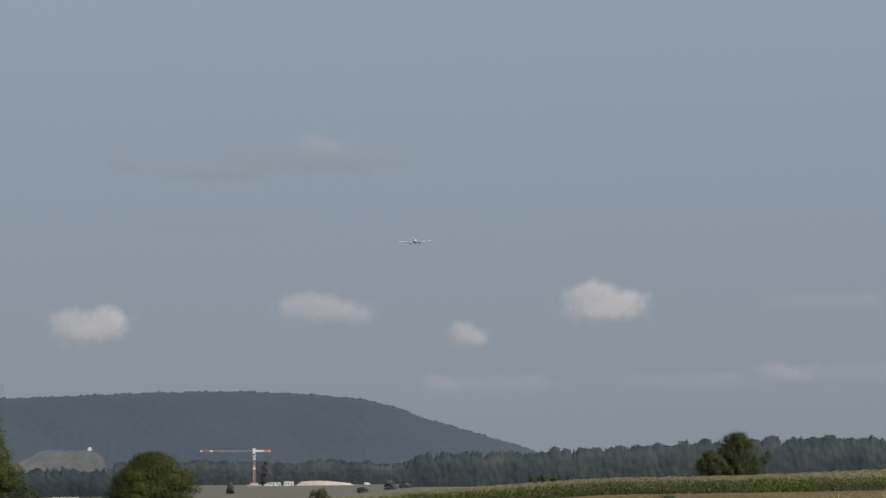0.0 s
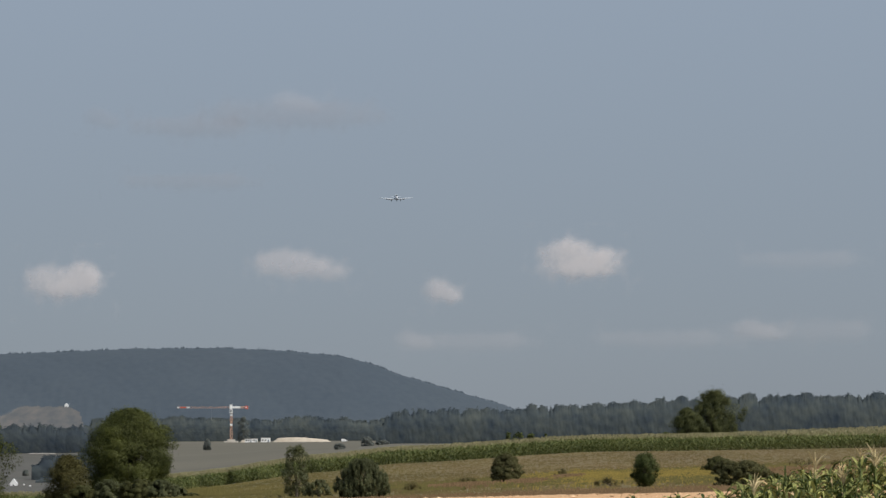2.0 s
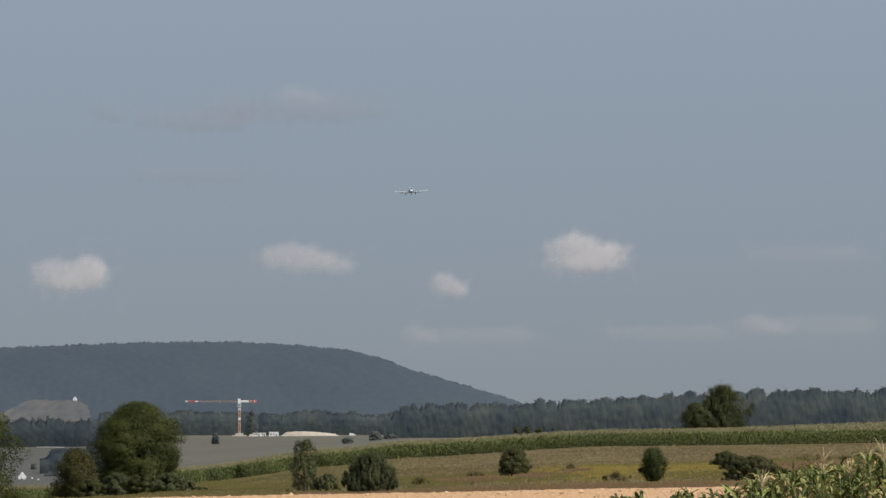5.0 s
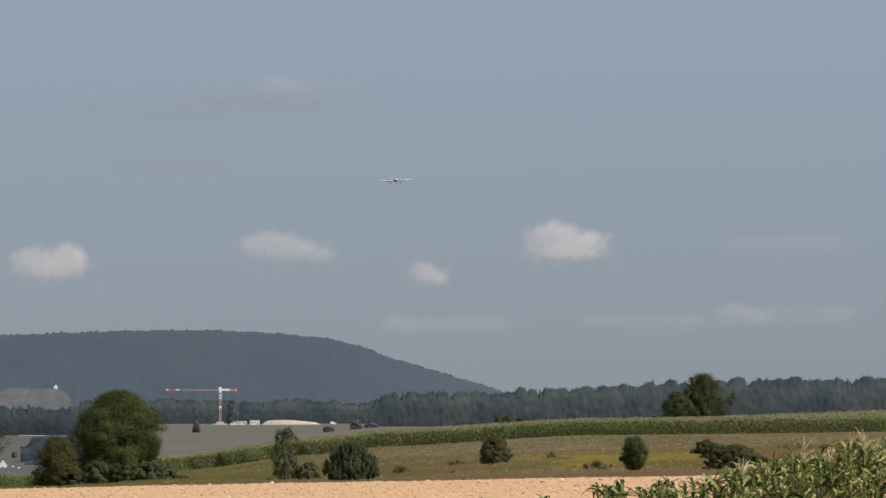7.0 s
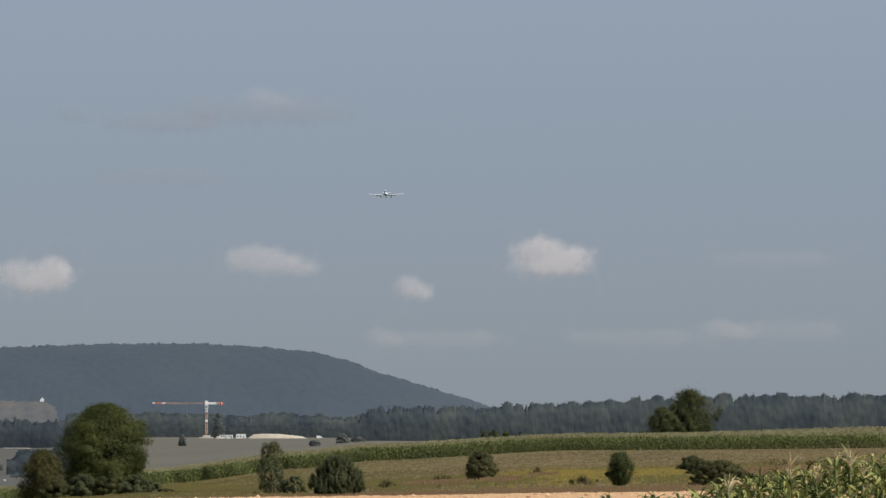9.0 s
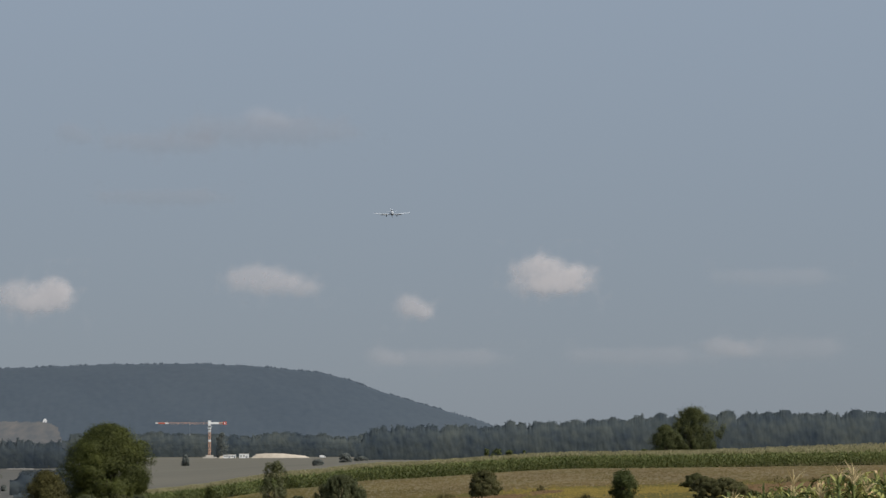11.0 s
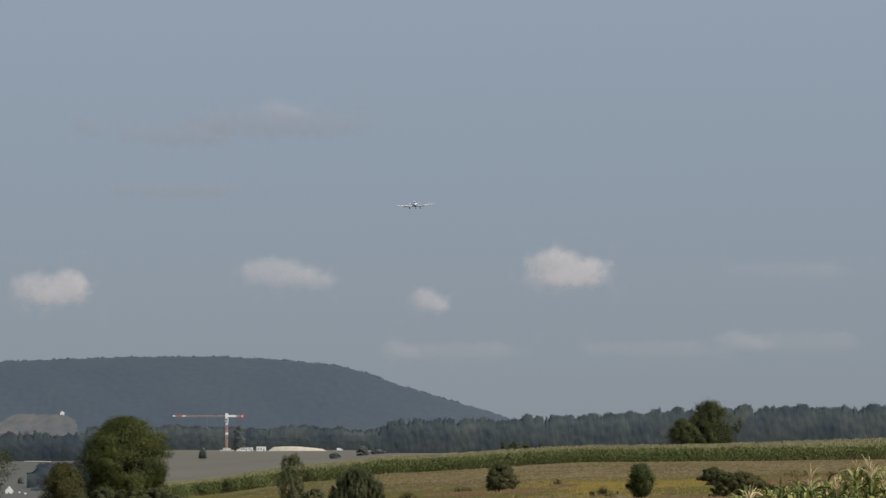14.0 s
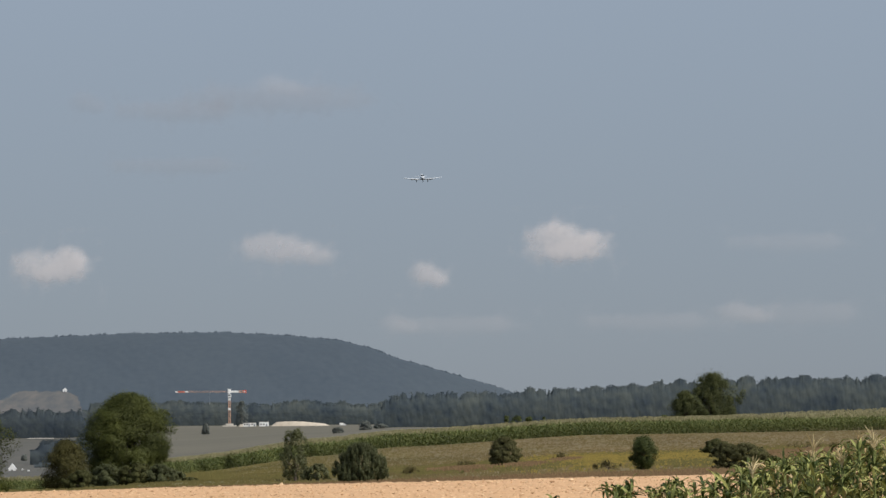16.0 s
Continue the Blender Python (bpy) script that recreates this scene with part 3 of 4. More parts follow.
    tree("shrub", "dark spreading shrub beside maize plants", "shrub", p, 3.0, up(-50, 205) - p.z, 0.06, LEAF_OLIVE, 58, 0, 260, 140, wobble=0.4, lump=0.09, fuzz=0.34)
    p = low(480, 300)
    tree("shrub", "low dark shrub in yellow weeds", "shrub", p, 2.2, up(-42, 300) - p.z, 0.11, LEAF_BROWN, 57, 0, 90, 80)
    for i, (b, d, w, top) in enumerate(((206, 290, 1.2, -64), (36, 280, 1.6, -77), (-60, 240, 1.2, -92), (290, 215, 1.3, -94), (640, 330, 3.4, -46), (700, 300, 3.0, -52))):
        p = low(b, d)
        tree("shrub", "small brown-green shrub in dry grass", "shrub", p, w, max(0.45, up(top, d) - p.z), 0.05, LEAF_DRY, 60 + i, 0, 24, 70, lump=0.22, wobble=2.0, upright=1.6, fuzz=0.42, group="small meadow shrubs")
    p = low(476, 842)
    tree("broadleaf_tree", "tall olive-green tree behind a maize field", "tree", p, 10.2, up(74, 842) - p.z, 0.2, LEAF_MOSS, 80, 0.02, 220, 190, wobble=1.3, profile=((0, 0.75), (0.3, 0.95), (0.55, 1.0), (0.75, 0.84), (0.88, 0.58), (0.96, 0.34), (1, 0.12)), upright=1.5, lump=0.085, fuzz=0.25)
    p = low(426, 838)
    tree("broadleaf_tree", "smaller dark tree behind a maize field", "tree", p, 7.6, up(44, 838) - p.z, 0.2, LEAF_MOSS, 81, 0.02, 170, 150, lump=0.1)
    for i, (b, w, top) in enumerate(((110, 2.6, 1), (128, 3.2, 2), (150, 2.8, 0), (176, 2.6, -1), (388, 3.0, 1))):
        p = low(b, 830)
        tree("shrub", "low green shrub behind a maize field", "shrub", p, w, up(top, 830) - p.z, 0.3, LEAF_DARK, 84 + i, 0, 16, 60, group="shrubs behind the maize")
    for i, (b, d, w, top) in enumerate(((-422, 2650, 5, -10), (-188, 2000, 5.9, -18), (-140, 2200, 7.4, -7), (-112, 2300, 8, -12), (-743, 1900, 2.8, -64), (-358, 3450, 12.5, 30))):
        p = low(b, d)
        tree("shrub", "lone dark bush on grey pasture", "shrub", p, w, up(top, d) - p.z, 0.6, BUSH_FAR, 90 + i, 0, 70, 60, wobble=0.5, group="pasture bushes")


def build_meadow_growth():
    rng = np.random.default_rng(71)

    def tufts(name, label, category, b, d, tall, mat, wide):
        n = len(b)
        x, y = along(b, d), d
        z = land(x, y)
        blades = 4
        x, y, z, tall = (np.repeat(q, blades) for q in (x, y, z, tall))
        a = rng.normal(0.35, 0.35, n * blades)
        x, y = x + rng.normal(size=n * blades) * 0.12, y + rng.normal(size=n * blades) * 0.12
        w = wide * rng.uniform(0.6, 1.4, n * blades)
        lean = rng.normal(size=(n * blades, 2)) * (0.3, 0.1) * tall[:, None]
        p0 = np.stack([x - np.cos(a) * w, y - np.sin(a) * w, z - 0.03], -1)
        p1 = np.stack([x + np.cos(a) * w, y + np.sin(a) * w, z - 0.03], -1)
        tip = np.stack([x + lean[:, 0], y + lean[:, 1], z + tall], -1)
        v = np.stack([p0, p1, tip + (p1 - p0) * 0.18, tip - (p1 - p0) * 0.18], 1).reshape(-1, 3)
        stand = np.stack([lean[:, 0] * 0.5, np.full(n * blades, -0.2), np.ones(n * blades)], -1)
        ob = link_mesh(name, v, np.arange(len(v)).reshape(-1, 4), (mat,), normals=np.repeat(stand / np.linalg.norm(stand, axis=1, keepdims=True), 4, 0), lush=lushness(v[:, 0], v[:, 1]))
        tagged(ob, label, category, kind="stuff")
    n = 20000
    d = 172 + 520 * rng.uniform(0, 1, n) ** 1.1
    tufts("meadow_grass", "tall dry brown-green meadow grass", "grass", rng.uniform(-850, 860, n), d, rng.uniform(0.04, 0.13, n) * np.interp(d, (172, 690), (1, 1.3)), GRASS, 0.06)
    n = 8000
    tufts("edge_weeds", "dry brown weeds along a field edge", "weeds", rng.uniform(-850, 860, n), rng.uniform(169, 200, n), rng.uniform(0.05, 0.22, n), EDGE, 0.03)
    n = 1100
    tufts("tall_weeds", "tall dull-green and withered weeds beside a tree", "weeds", rng.normal(-440, 26, n), rng.uniform(322, 352, n), rng.uniform(0.1, 1.0, n) * rng.uniform(0.1, 1, n), WEED, 0.022)
    n = 11000
    b = np.concatenate([rng.normal(250, 62, n // 2), rng.normal(440, 75, n // 2)])
    tufts("yellow_weeds", "patches of yellow flowering weeds in a meadow", "weeds", b, rng.normal(296, 30, n), rng.uniform(0.04, 0.2, n) * rng.uniform(0.5, 1, n), GOLD, 0.055)
    n = 3000
    tufts("rusty_weeds", "rust-brown withered weeds in a meadow", "weeds", np.concatenate([rng.normal(640, 45, 1500), rng.normal(145, 16, 500), rng.normal(30, 26, 600), rng.normal(215, 12, 400)]), np.concatenate([rng.normal(262, 16, 1500), rng.normal(252, 6, 500), rng.normal(256, 7, 600), rng.normal(284, 6, 400)]), rng.uniform(0.05, 0.28, n), EDGE, 0.05)
    spots = ((-10, 262, 46, 14, 900), (60, 300, 70, 22, 900), (170, 250, 40, 12, 500), (330, 345, 80, 12, 500), (430, 236, 60, 8, 500), (560, 330, 90, 25, 1100), (-180, 300, 70, 30, 900), (640, 270, 60, 20, 700))
    b = np.concatenate([rng.normal(c, w, k) for c, far, w, reach, k in spots])
    d = np.concatenate([np.maximum(rng.normal(far, reach, k), 180) for c, far, w, reach, k in spots])
    tufts("green_weeds", "patches of dull green weeds in a dry meadow", "weeds", b, d, rng.uniform(0.04, 0.17, len(b)), WEED, 0.09)


# ---- maize ----
def build_far_maize():
    """The strip of maize across the slope: rows of upright plants with pale tassels."""
    rng = np.random.default_rng(91)
    bs, ds = [], []
    for row in range(34):
        d = 700 + row * (0.8 if row < 8 else 3.6)
        b = np.arange(-900, 900, 2.1 if row < 8 else 3.2)
        bs.append(b + rng.uniform(-0.8, 0.8, len(b)))
        left = np.clip((-150 - b) / 150, 0, 1)
        ragged = left * (4 * np.sin(b * 0.045) + 3 * np.sin(b * 0.13 + 1)) * max(0.0, 1 - row / 8)
        ds.append(np.full(len(b), d) + ragged + rng.uniform(-0.2, 0.2, len(b)))
    b, d = np.concatenate(bs), np.concatenate(ds)
    n = len(b)
    x, y = along(b, d), d
    z = land(x, y)
    tall = rng.uniform(2.15, 2.8, n) * (1 + 0.02 * np.sin(b * 0.11) * np.sin(b * 0.037 + 1))
    leaves = 7
    X, Y, Z, H = (np.repeat(q, leaves) for q in (x, y, z, tall))
    k = np.tile(np.arange(leaves), n)
    a = rng.uniform(0, 6.28, n * leaves)
    z0 = Z + H * (0.02 + 0.13 * k)
    reach, rise = rng.uniform(0.25, 0.5, n * leaves), rng.uniform(0.1, 0.4, n * leaves)
    root = np.stack([X, Y, z0], -1)
    out = np.stack([np.cos(a) * reach, np.sin(a) * reach, rise], -1)
    side = np.stack([-np.sin(a), np.cos(a), np.zeros(len(a))], -1) * 0.055
    v = np.stack([root - side, root + side, root + out + side * 0.7, root + out - side * 0.7], 1).reshape(-1, 3)
    maize = link_mesh("maize_strip", v, np.arange(len(v)).reshape(-1, 4), (MAIZE_FAR,))
    tagged(maize, "long strip of ripe green maize across the slope", "maize", kind="stuff")
    twigs = 3
    bloom = rng.random(n) < 0.5
    n = int(bloom.sum())
    X, Y, Z = (np.repeat(q[bloom], twigs) for q in (x, y, z + tall))
    lean = rng.normal(size=(n * twigs, 2)) * 0.1
    w = 0.035
    v = np.stack([np.stack([X - w, Y, Z - 0.12], -1), np.stack([X + w, Y, Z - 0.12], -1), np.stack([X + w + lean[:, 0], Y + lean[:, 1], Z + 0.22], -1), np.stack([X - w + lean[:, 0], Y + lean[:, 1], Z + 0.22], -1)], 1).reshape(-1, 3)
    tops = link_mesh("maize_tassels", v, np.arange(len(v)).reshape(-1, 4), (TASSEL_FAR,))
    tagged(tops, "pale tan tassels along the tops of the maize", "maize tassels", kind="stuff")


def leaf_mesh(seed, mat):
    """One arching maize leaf with a folded midrib and a wavy edge, growing out along x from its foot."""
    rng = np.random.default_rng(seed)
    n = 9
    length, arch, droop = rng.uniform(0.45, 0.75), rng.uniform(0.7, 1.4), rng.uniform(0.9, 2.6)
    ang, x, z = arch, 0.0, 0.0
    crease, fold = rng.uniform(0.3, 0.75), rng.choice((0.0, 0.5, 1.3))
    verts, faces = [], []
    for i in range(n):
        t = i / (n - 1)
        w = 0.038 * math.sin(math.pi * min(1, 0.18 + t * 0.86)) ** 0.8 if i < n - 1 else 0.002
        wave = 0.012 * math.sin(i * 2.3 + seed)
        twist = 0.5 * t * math.sin(seed)
        verts += [(x, -w * math.cos(twist), z + 0.018 + wave), (x, 0, z), (x, w * math.cos(twist), z + 0.018 - wave + w * math.sin(twist))]
        ang = arch - droop * t ** 1.3 - (fold if t > crease else 0.0)
        x += math.cos(ang) * length / n
        z += math.sin(ang) * length / n
    for i in range(n - 1):
        a = 3 * i
        faces += [(a, a + 1, a + 4, a + 3), (a + 1, a + 2, a + 5, a + 4)]
    me = bpy.data.meshes.new("leaf")
    me.from_pydata(verts, [], faces)
    me.materials.append(mat)
    me.polygons.foreach_set("use_smooth", np.ones(len(me.polygons), bool))
    return me


def tassel_mesh(seed):
    rng = np.random.default_rng(seed)
    bm = bmesh.new()
    rod(bm, (0, 0, -0.05), (0.01, 0, 0.33), 0.009, 0.005, 5)
    for i in range(9):
        a, s = rng.uniform(0, 6.28), rng.uniform(0.35, 1.05)
        z0, l = 0.02 + 0.014 * i, rng.uniform(0.14, 0.24)
        mid = Vector((math.cos(a) * s * l * 0.6, math.sin(a) * s * l * 0.6, z0 + l * 0.6))
        end = Vector((math.cos(a) * s * l * 1.15, math.sin(a) * s * l * 1.15, z0 + l * rng.uniform(0.6, 1.05)))
        rod(bm, (0, 0, z0), mid, 0.008, 0.01, 4)
        rod(bm, mid, end, 0.01, 0.004, 4)
    me = bpy.data.meshes.new("tassel")
    bm.to_mesh(me)
    bm.free()
    me.materials.append(TASSEL)
    return me


def build_near_maize():
    rng = np.random.default_rng(101)
    blades = [leaf_mesh(200 + i, MAIZE) for i in range(18)]
    withered = [leaf_mesh(240 + i, HUSK) for i in range(4)]
    tassels = [tassel_mesh(300 + i) for i in range(4)]
    bm = bmesh.new()
    for i in range(5):
        rod(bm, (0, 0, i * 0.2), (0, 0, (i + 1) * 0.2), 0.014, 0.0115, 7)
    stalk = bpy.data.meshes.new("stalk")
    bm.to_mesh(stalk)
    bm.free()
    stalk.materials.append(STALK)
    bm = bmesh.new()
    loft(bm, [[(math.cos(k) * r, math.sin(k) * r, z) for k in np.arange(8) * math.pi / 4] for z, r in ((0, 0.012), (0.04, 0.028), (0.12, 0.03), (0.19, 0.018), (0.24, 0.005))])
    cob = bpy.data.meshes.new("cob")
    bm.to_mesh(cob)
    bm.free()
    cob.materials.append(HUSK)
    spots = [(b, 71 + rng.uniform(-1, 1)) for b in (62, 84, 192, 204, 290, 303, 314, 326, 366, 378, 390, 402, 414, 436, 448, 458)]
    spots += [(b + rng.uniform(-8, 8), 71.5 + 0.7 * k + rng.uniform(-0.3, 0.3)) for k in range(3) for b in (296, 308, 322, 372, 386, 398, 412, 424)]
    for row in range(10):
        for b in np.arange(474 + rng.uniform(0, 14), 880, 24):
            if b > 518 or rng.random() < 0.4:
                spots.append((b + rng.uniform(-7, 7), 70 + row * 1.1 + rng.uniform(-0.25, 0.25)))
    crowned = {540: 1.36, 655: 1.69, 709: 1.52, 764: 1.83}
    spots += [(b, 69.4) for b in crowned]
    for b, d in spots:
        tall = float(np.interp(b, (60, 290, 385, 440, 480, 512, 530, 585, 665, 745, 880), (1.0, 1.16, 1.22, 1.22, 1.2, 1.24, 1.44, 1.52, 1.64, 1.8, 1.95))) * rng.uniform(0.88, 1.06)
        tall = crowned.get(b, tall)
        p = ground_at(b, d)
        root = new("maize_plant")
        root.location = p
        root.rotation_euler = (rng.normal() * 0.07, rng.normal() * 0.07, rng.uniform(0, 6.28))
        tagged(root, "green maize plant with drooping leaves and pale tassel", "maize plant", "maize at the field corner")
        s = new("stalk", stalk)
        s.parent, s.scale = root, (1, 1, tall)
        spin = rng.uniform(0, 6.28)
        count = 21
        for k in range(count):
            kinds = withered if rng.random() < 0.1 else blades
            leaf = new("leaf", kinds[int(rng.integers(len(kinds)))])
            leaf.parent = root
            size = rng.uniform(0.5, 0.88) * (1.0 if k < count - 2 else 0.72)
            leaf.location = (0, 0, tall * (0.22 + 0.037 * k))
            leaf.rotation_euler = (rng.normal() * 0.35, rng.normal() * 0.3, spin + math.pi * (k % 2) + rng.normal() * 0.9)
            leaf.scale = (size, size, size)
        if b in crowned or (rng.random() < 0.02 and b > 520):
            top = new("tassel", tassels[int(rng.integers(len(tassels)))])
            top.parent, top.location = root, (0, 0, tall)
            g = rng.uniform(1.0, 1.2) if b in crowned else rng.uniform(0.6, 0.9)
            top.scale = (g, g, g)
        if rng.random() < 0.2:
            ear = new("cob", cob)
            ear.parent, ear.location = root, (0.012, 0, tall * 0.6)
            ear.rotation_euler = (0.3, 0.35, 0)


# ---- building site ----
def lattice(bm, a, b, half, step, r):
    """A square lattice girder from a to b with diagonals."""
    a, b = Vector(a), Vector(b)
    d = (b - a)
    q = d.to_track_quat("Z", "Y").to_matrix()
    corners = [q @ Vector((sx * half, sy * half, 0)) for sx, sy in ((1, 1), (1, -1), (-1, -1), (-1, 1))]
    n = max(1, int(d.length / step))
    for c in corners:
        rod(bm, a + c, b + c, r, None, 4)
    for i in range(n):
        p, s = a + d * (i / n), a + d * ((i + 1) / n)
        for k in range(4):
            rod(bm, p + corners[k], s + corners[(k + 1) % 4], r * 0.7, None, 4)
    return bm


def build_crane():
    root = new("tower_crane")
    root.location = ground_at(-380, 3400)
    tagged(root, "tall orange and white tower crane at a building site", "crane")
    h = up(46, 3400) - root.location.z
    bm = bmesh.new()
    box(bm, (11, 8, 1.2), (0, 0, 0.4), 0.2)
    box(bm, (6, 5, 1.6), (0, 0, 1.6), 0.2)
    part("base", bm, CONCRETE, root, "pale concrete ballast base")
    part("mast", lattice(bmesh.new(), (0, 0, 2), (0, 0, h - 3), 0.75, 1.8, 0.15), ORANGE, root, "orange lattice mast")
    for share in (0.5, 0.78):
        bm = bmesh.new()
        box(bm, (2.0, 1.9, 1.8), (0, 0, h * share), 0.2)
        part("climbing_collar", bm, WHITE, root, "white collar on the mast")
    bm = bmesh.new()
    box(bm, (2.6, 2.4, 2.8), (0, -0.6, h - 3.2), 0.3)
    cab = part("cab", bm, WHITE, root, "white driver's cab")
    bm = bmesh.new()
    box(bm, (2.0, 0.12, 1.1), (0, -1.83, h - 2.9), 0.03)
    part("window", bm, GLASS, cab, "dark cab window")
    bm = bmesh.new()
    box(bm, (1.6, 1.3, 0.5), (-16, 0, h - 0.9), 0.08)
    part("trolley", bm, STEEL, root, "steel trolley under the jib")
    bm = bmesh.new()
    box(bm, (8, 2.0, 1.6), (3.4, 0, h), 0.25)
    box(bm, (2.2, 2.2, 3.6), (-0.2, 0, h + 0.4), 0.2)
    part("machinery_deck", bm, WHITE, root, "white machinery deck and tower head")
    part("jib", lattice(bmesh.new(), (-1, 0, h), (-43.5, 0, h), 0.5, 2.2, 0.08), ORANGE, root, "slim orange lattice jib")
    for x, w in ((-34.6, 2.6), (-42.7, 1.8)):
        bm = bmesh.new()
        box(bm, (w, 1.15, 1.1), (x, 0, h), 0.15)
        part("jib_section", bm, WHITE, root, "white jib section")
    bm = bmesh.new()
    box(bm, (5.2, 1.1, 0.9), (-38.7, 0, h), 0.15)
    part("jib_section", bm, RED, root, "red jib section")
    part("counter_jib", lattice(bmesh.new(), (7.5, 0, h), (13.8, 0, h), 0.6, 1.6, 0.2), ORANGE, root, "orange counter jib")
    bm = bmesh.new()
    box(bm, (2.4, 1.8, 2.5), (12.3, 0, h), 0.2)
    part("counterweight", bm, RED, root, "red and white counterweight")
    bm = bmesh.new()
    box(bm, (1.0, 1.9, 1.4), (12.2, 0, h), 0.1)
    part("counterweight_mark", bm, WHITE, root)
    bm = bmesh.new()
    rod(bm, (-16, 0, h), (-16, 0, h - 9), 0.08, None, 4)
    box(bm, (0.8, 0.5, 1.1), (-16, 0, h - 9.3), 0.1)
    part("hook", bm, STEEL, root, "steel hook on its rope")


def build_site():
    def heap(name, label, b, d, length, width, height, seed):
        rng = np.random.default_rng(seed)
        bm = bmesh.new()
        bmesh.ops.create_grid(bm, x_segments=60, y_segments=20, size=0.5)
        for v in bm.verts:
            x, y = v.co.x * 2, v.co.y * 2
            e = max(0, 1 - abs(x) ** 5) * max(0, 1 - y * y)
            prof = 0.62 + 0.38 * math.cos(x * 1.7 + 0.5) + 0.1 * noise.noise((x * 7, y * 3, seed))
            v.co = (x * length / 2, y * width / 2, height * min(1, e * 1.6) * prof - 0.3)
        ob = part(name, bm, SPOIL, None, label, True)
        ob.location = ground_at(b, d)
        tagged(ob, "", "earth mound")
    heap("earth_mound", "long pale heap of excavated earth and gravel", -254, 3390, 48, 16, 3.9, 3)
    heap("earth_mound", "low pale heap of earth beside a crane", -350, 3385, 13, 9, 2.2, 4)

    def cabin(b, d, w, h, label):
        root = new("site_cabin")
        root.location = ground_at(b, d)
        tagged(root, label, "cabin", "site cabins")
        bm = bmesh.new()
        box(bm, (w, 4, h), (0, 0, h / 2 - 0.05), 0.12)
        part("body", bm, WHITE, root)
        bm = bmesh.new()
        box(bm, (w + 0.3, 4.3, 0.25), (0, 0, h + 0.07), 0.06)
        part("roof", bm, CONCRETE, root)
        bm = bmesh.new()
        box(bm, (0.9, 0.1, 2.0), (w * 0.3, -2.03, 1.0), 0.02)
        part("door", bm, UNDERSIDE, root, "grey door")
        for x in (-0.3, 0.0):
            bm = bmesh.new()
            box(bm, (1.1, 0.1, 0.9), (w * x, -2.03, 1.7), 0.02)
            window = part("window", bm, GLASS, root, "dark window")
            part("frame", box(bmesh.new(), (1.25, 0.06, 0.12), (w * x, -2.06, 1.2), 0.02), CONCRETE, window, "pale window sill")
    cabin(-349, 3376, 6, 2.7, "low white site cabin")
    cabin(-339, 3378, 5, 2.8, "white site cabin with flat roof")
    cabin(-319, 3376, 7.5, 3.5, "tall white site cabin beside an earth heap")
    van = new("van")
    van.location = ground_at(-180, 3350)
    tagged(van, "small white van parked on pasture", "van")
    bm = bmesh.new()
    loft(bm, [[(x, y, z) for x, z in ((-2.4, 0.5), (2.4, 0.5), (2.4, 1.3), (1.6, 1.5), (1.1, 2.3), (-2.4, 2.4))] for y in (-1, 1)])
    part("body", bm, WHITE, van)
    bm = bmesh.new()
    loft(bm, [[(x, y, z) for x, z in ((1.3, 1.55), (1.65, 1.55), (1.15, 2.2), (0.6, 2.2))] for y in (-1.02, 1.02)])
    part("window", bm, GLASS, van, "dark cab window")
    for x in (-1.5, 1.5):
        for y in (-0.95, 0.95):
            bm = bmesh.new()
            rod(bm, (x, y - 0.12, 0.37), (x, y + 0.12, 0.37), 0.37, None, 14)
            wheel = part("wheel", bm, DARK, van, "black wheel")
            side = 1 if y > 0 else -1
            part("rim", rod(bmesh.new(), (x, y + side * 0.1, 0.37), (x, y + side * 0.14, 0.37), 0.22, None, 12), STEEL, wheel, "grey steel rim")

    def house(name, label, category, p, w, depth, wall, ridge, tower=False):
        root = new(name)
        root.location = p
        tagged(root, label, category)
        bm = bmesh.new()
        loft(bm, [[(-w / 2, y, -0.5), (w / 2, y, -0.5), (w / 2, y, wall), (0, y, ridge), (-w / 2, y, wall)] for y in (-depth / 2, depth / 2)])
        part("wall", bm, WHITE, root, "white rendered wall")
        for s in (-1, 1):
            bm = bmesh.new()
            a, b = Vector((s * (w / 2 + 0.25), 0, wall - 0.2)), Vector((0, 0, ridge + 0.12))
            loft(bm, [[(a.x, y, a.z), (b.x, y, b.z), (b.x, y, b.z + 0.2), (a.x, y, a.z + 0.2)] for y in (-depth / 2 - 0.02, depth / 2 + 0.3)])
            part("roof", bm, ROOF if not tower else WHITE, root, "roof slope")
        bm = bmesh.new()
        box(bm, (w * 0.2, 0.12, wall * 0.5), (0, -depth / 2 - 0.04, wall * 0.35), 0.01)
        part("window", bm, GLASS, root, "dark window")
    house("hut", "small white gabled hut in a valley field", "hut", ground_at(-764, 1600), 2.5, 3.0, 0.9, 2.5, True)
    for b, d, w in ((-746, 1612, 0.7), (-735.5, 1560, 0.8)):
        bale = new("silage_bale")
        bale.location = ground_at(b, d)
        tagged(bale, "white wrapped silage bale lying in a valley field", "bale", "silage bales")
        bm = bmesh.new()
        loft(bm, [[(x, 0.3 * k * math.cos(q), 0.3 + 0.3 * k * math.sin(q)) for q in np.arange(14) * math.pi / 7] for x, k in ((-w / 2, 0.8), (-w * 0.42, 1.0), (w * 0.42, 1.0), (w / 2, 0.8))])
        part("wrapping", bm, WHITE, bale, "white plastic wrapping", True)
    bs = np.linspace(-738, -690, 30)
    near, far = [ground_at(b, 2792 + 10 * math.sin(b * 0.05)) for b in bs], [ground_at(b, 2806 + 10 * math.sin(b * 0.05)) for b in bs]
    verts = [(p.x, p.y, p.z + 0.5) for p in near] + [(p.x, p.y, p.z + 0.6) for p in far]
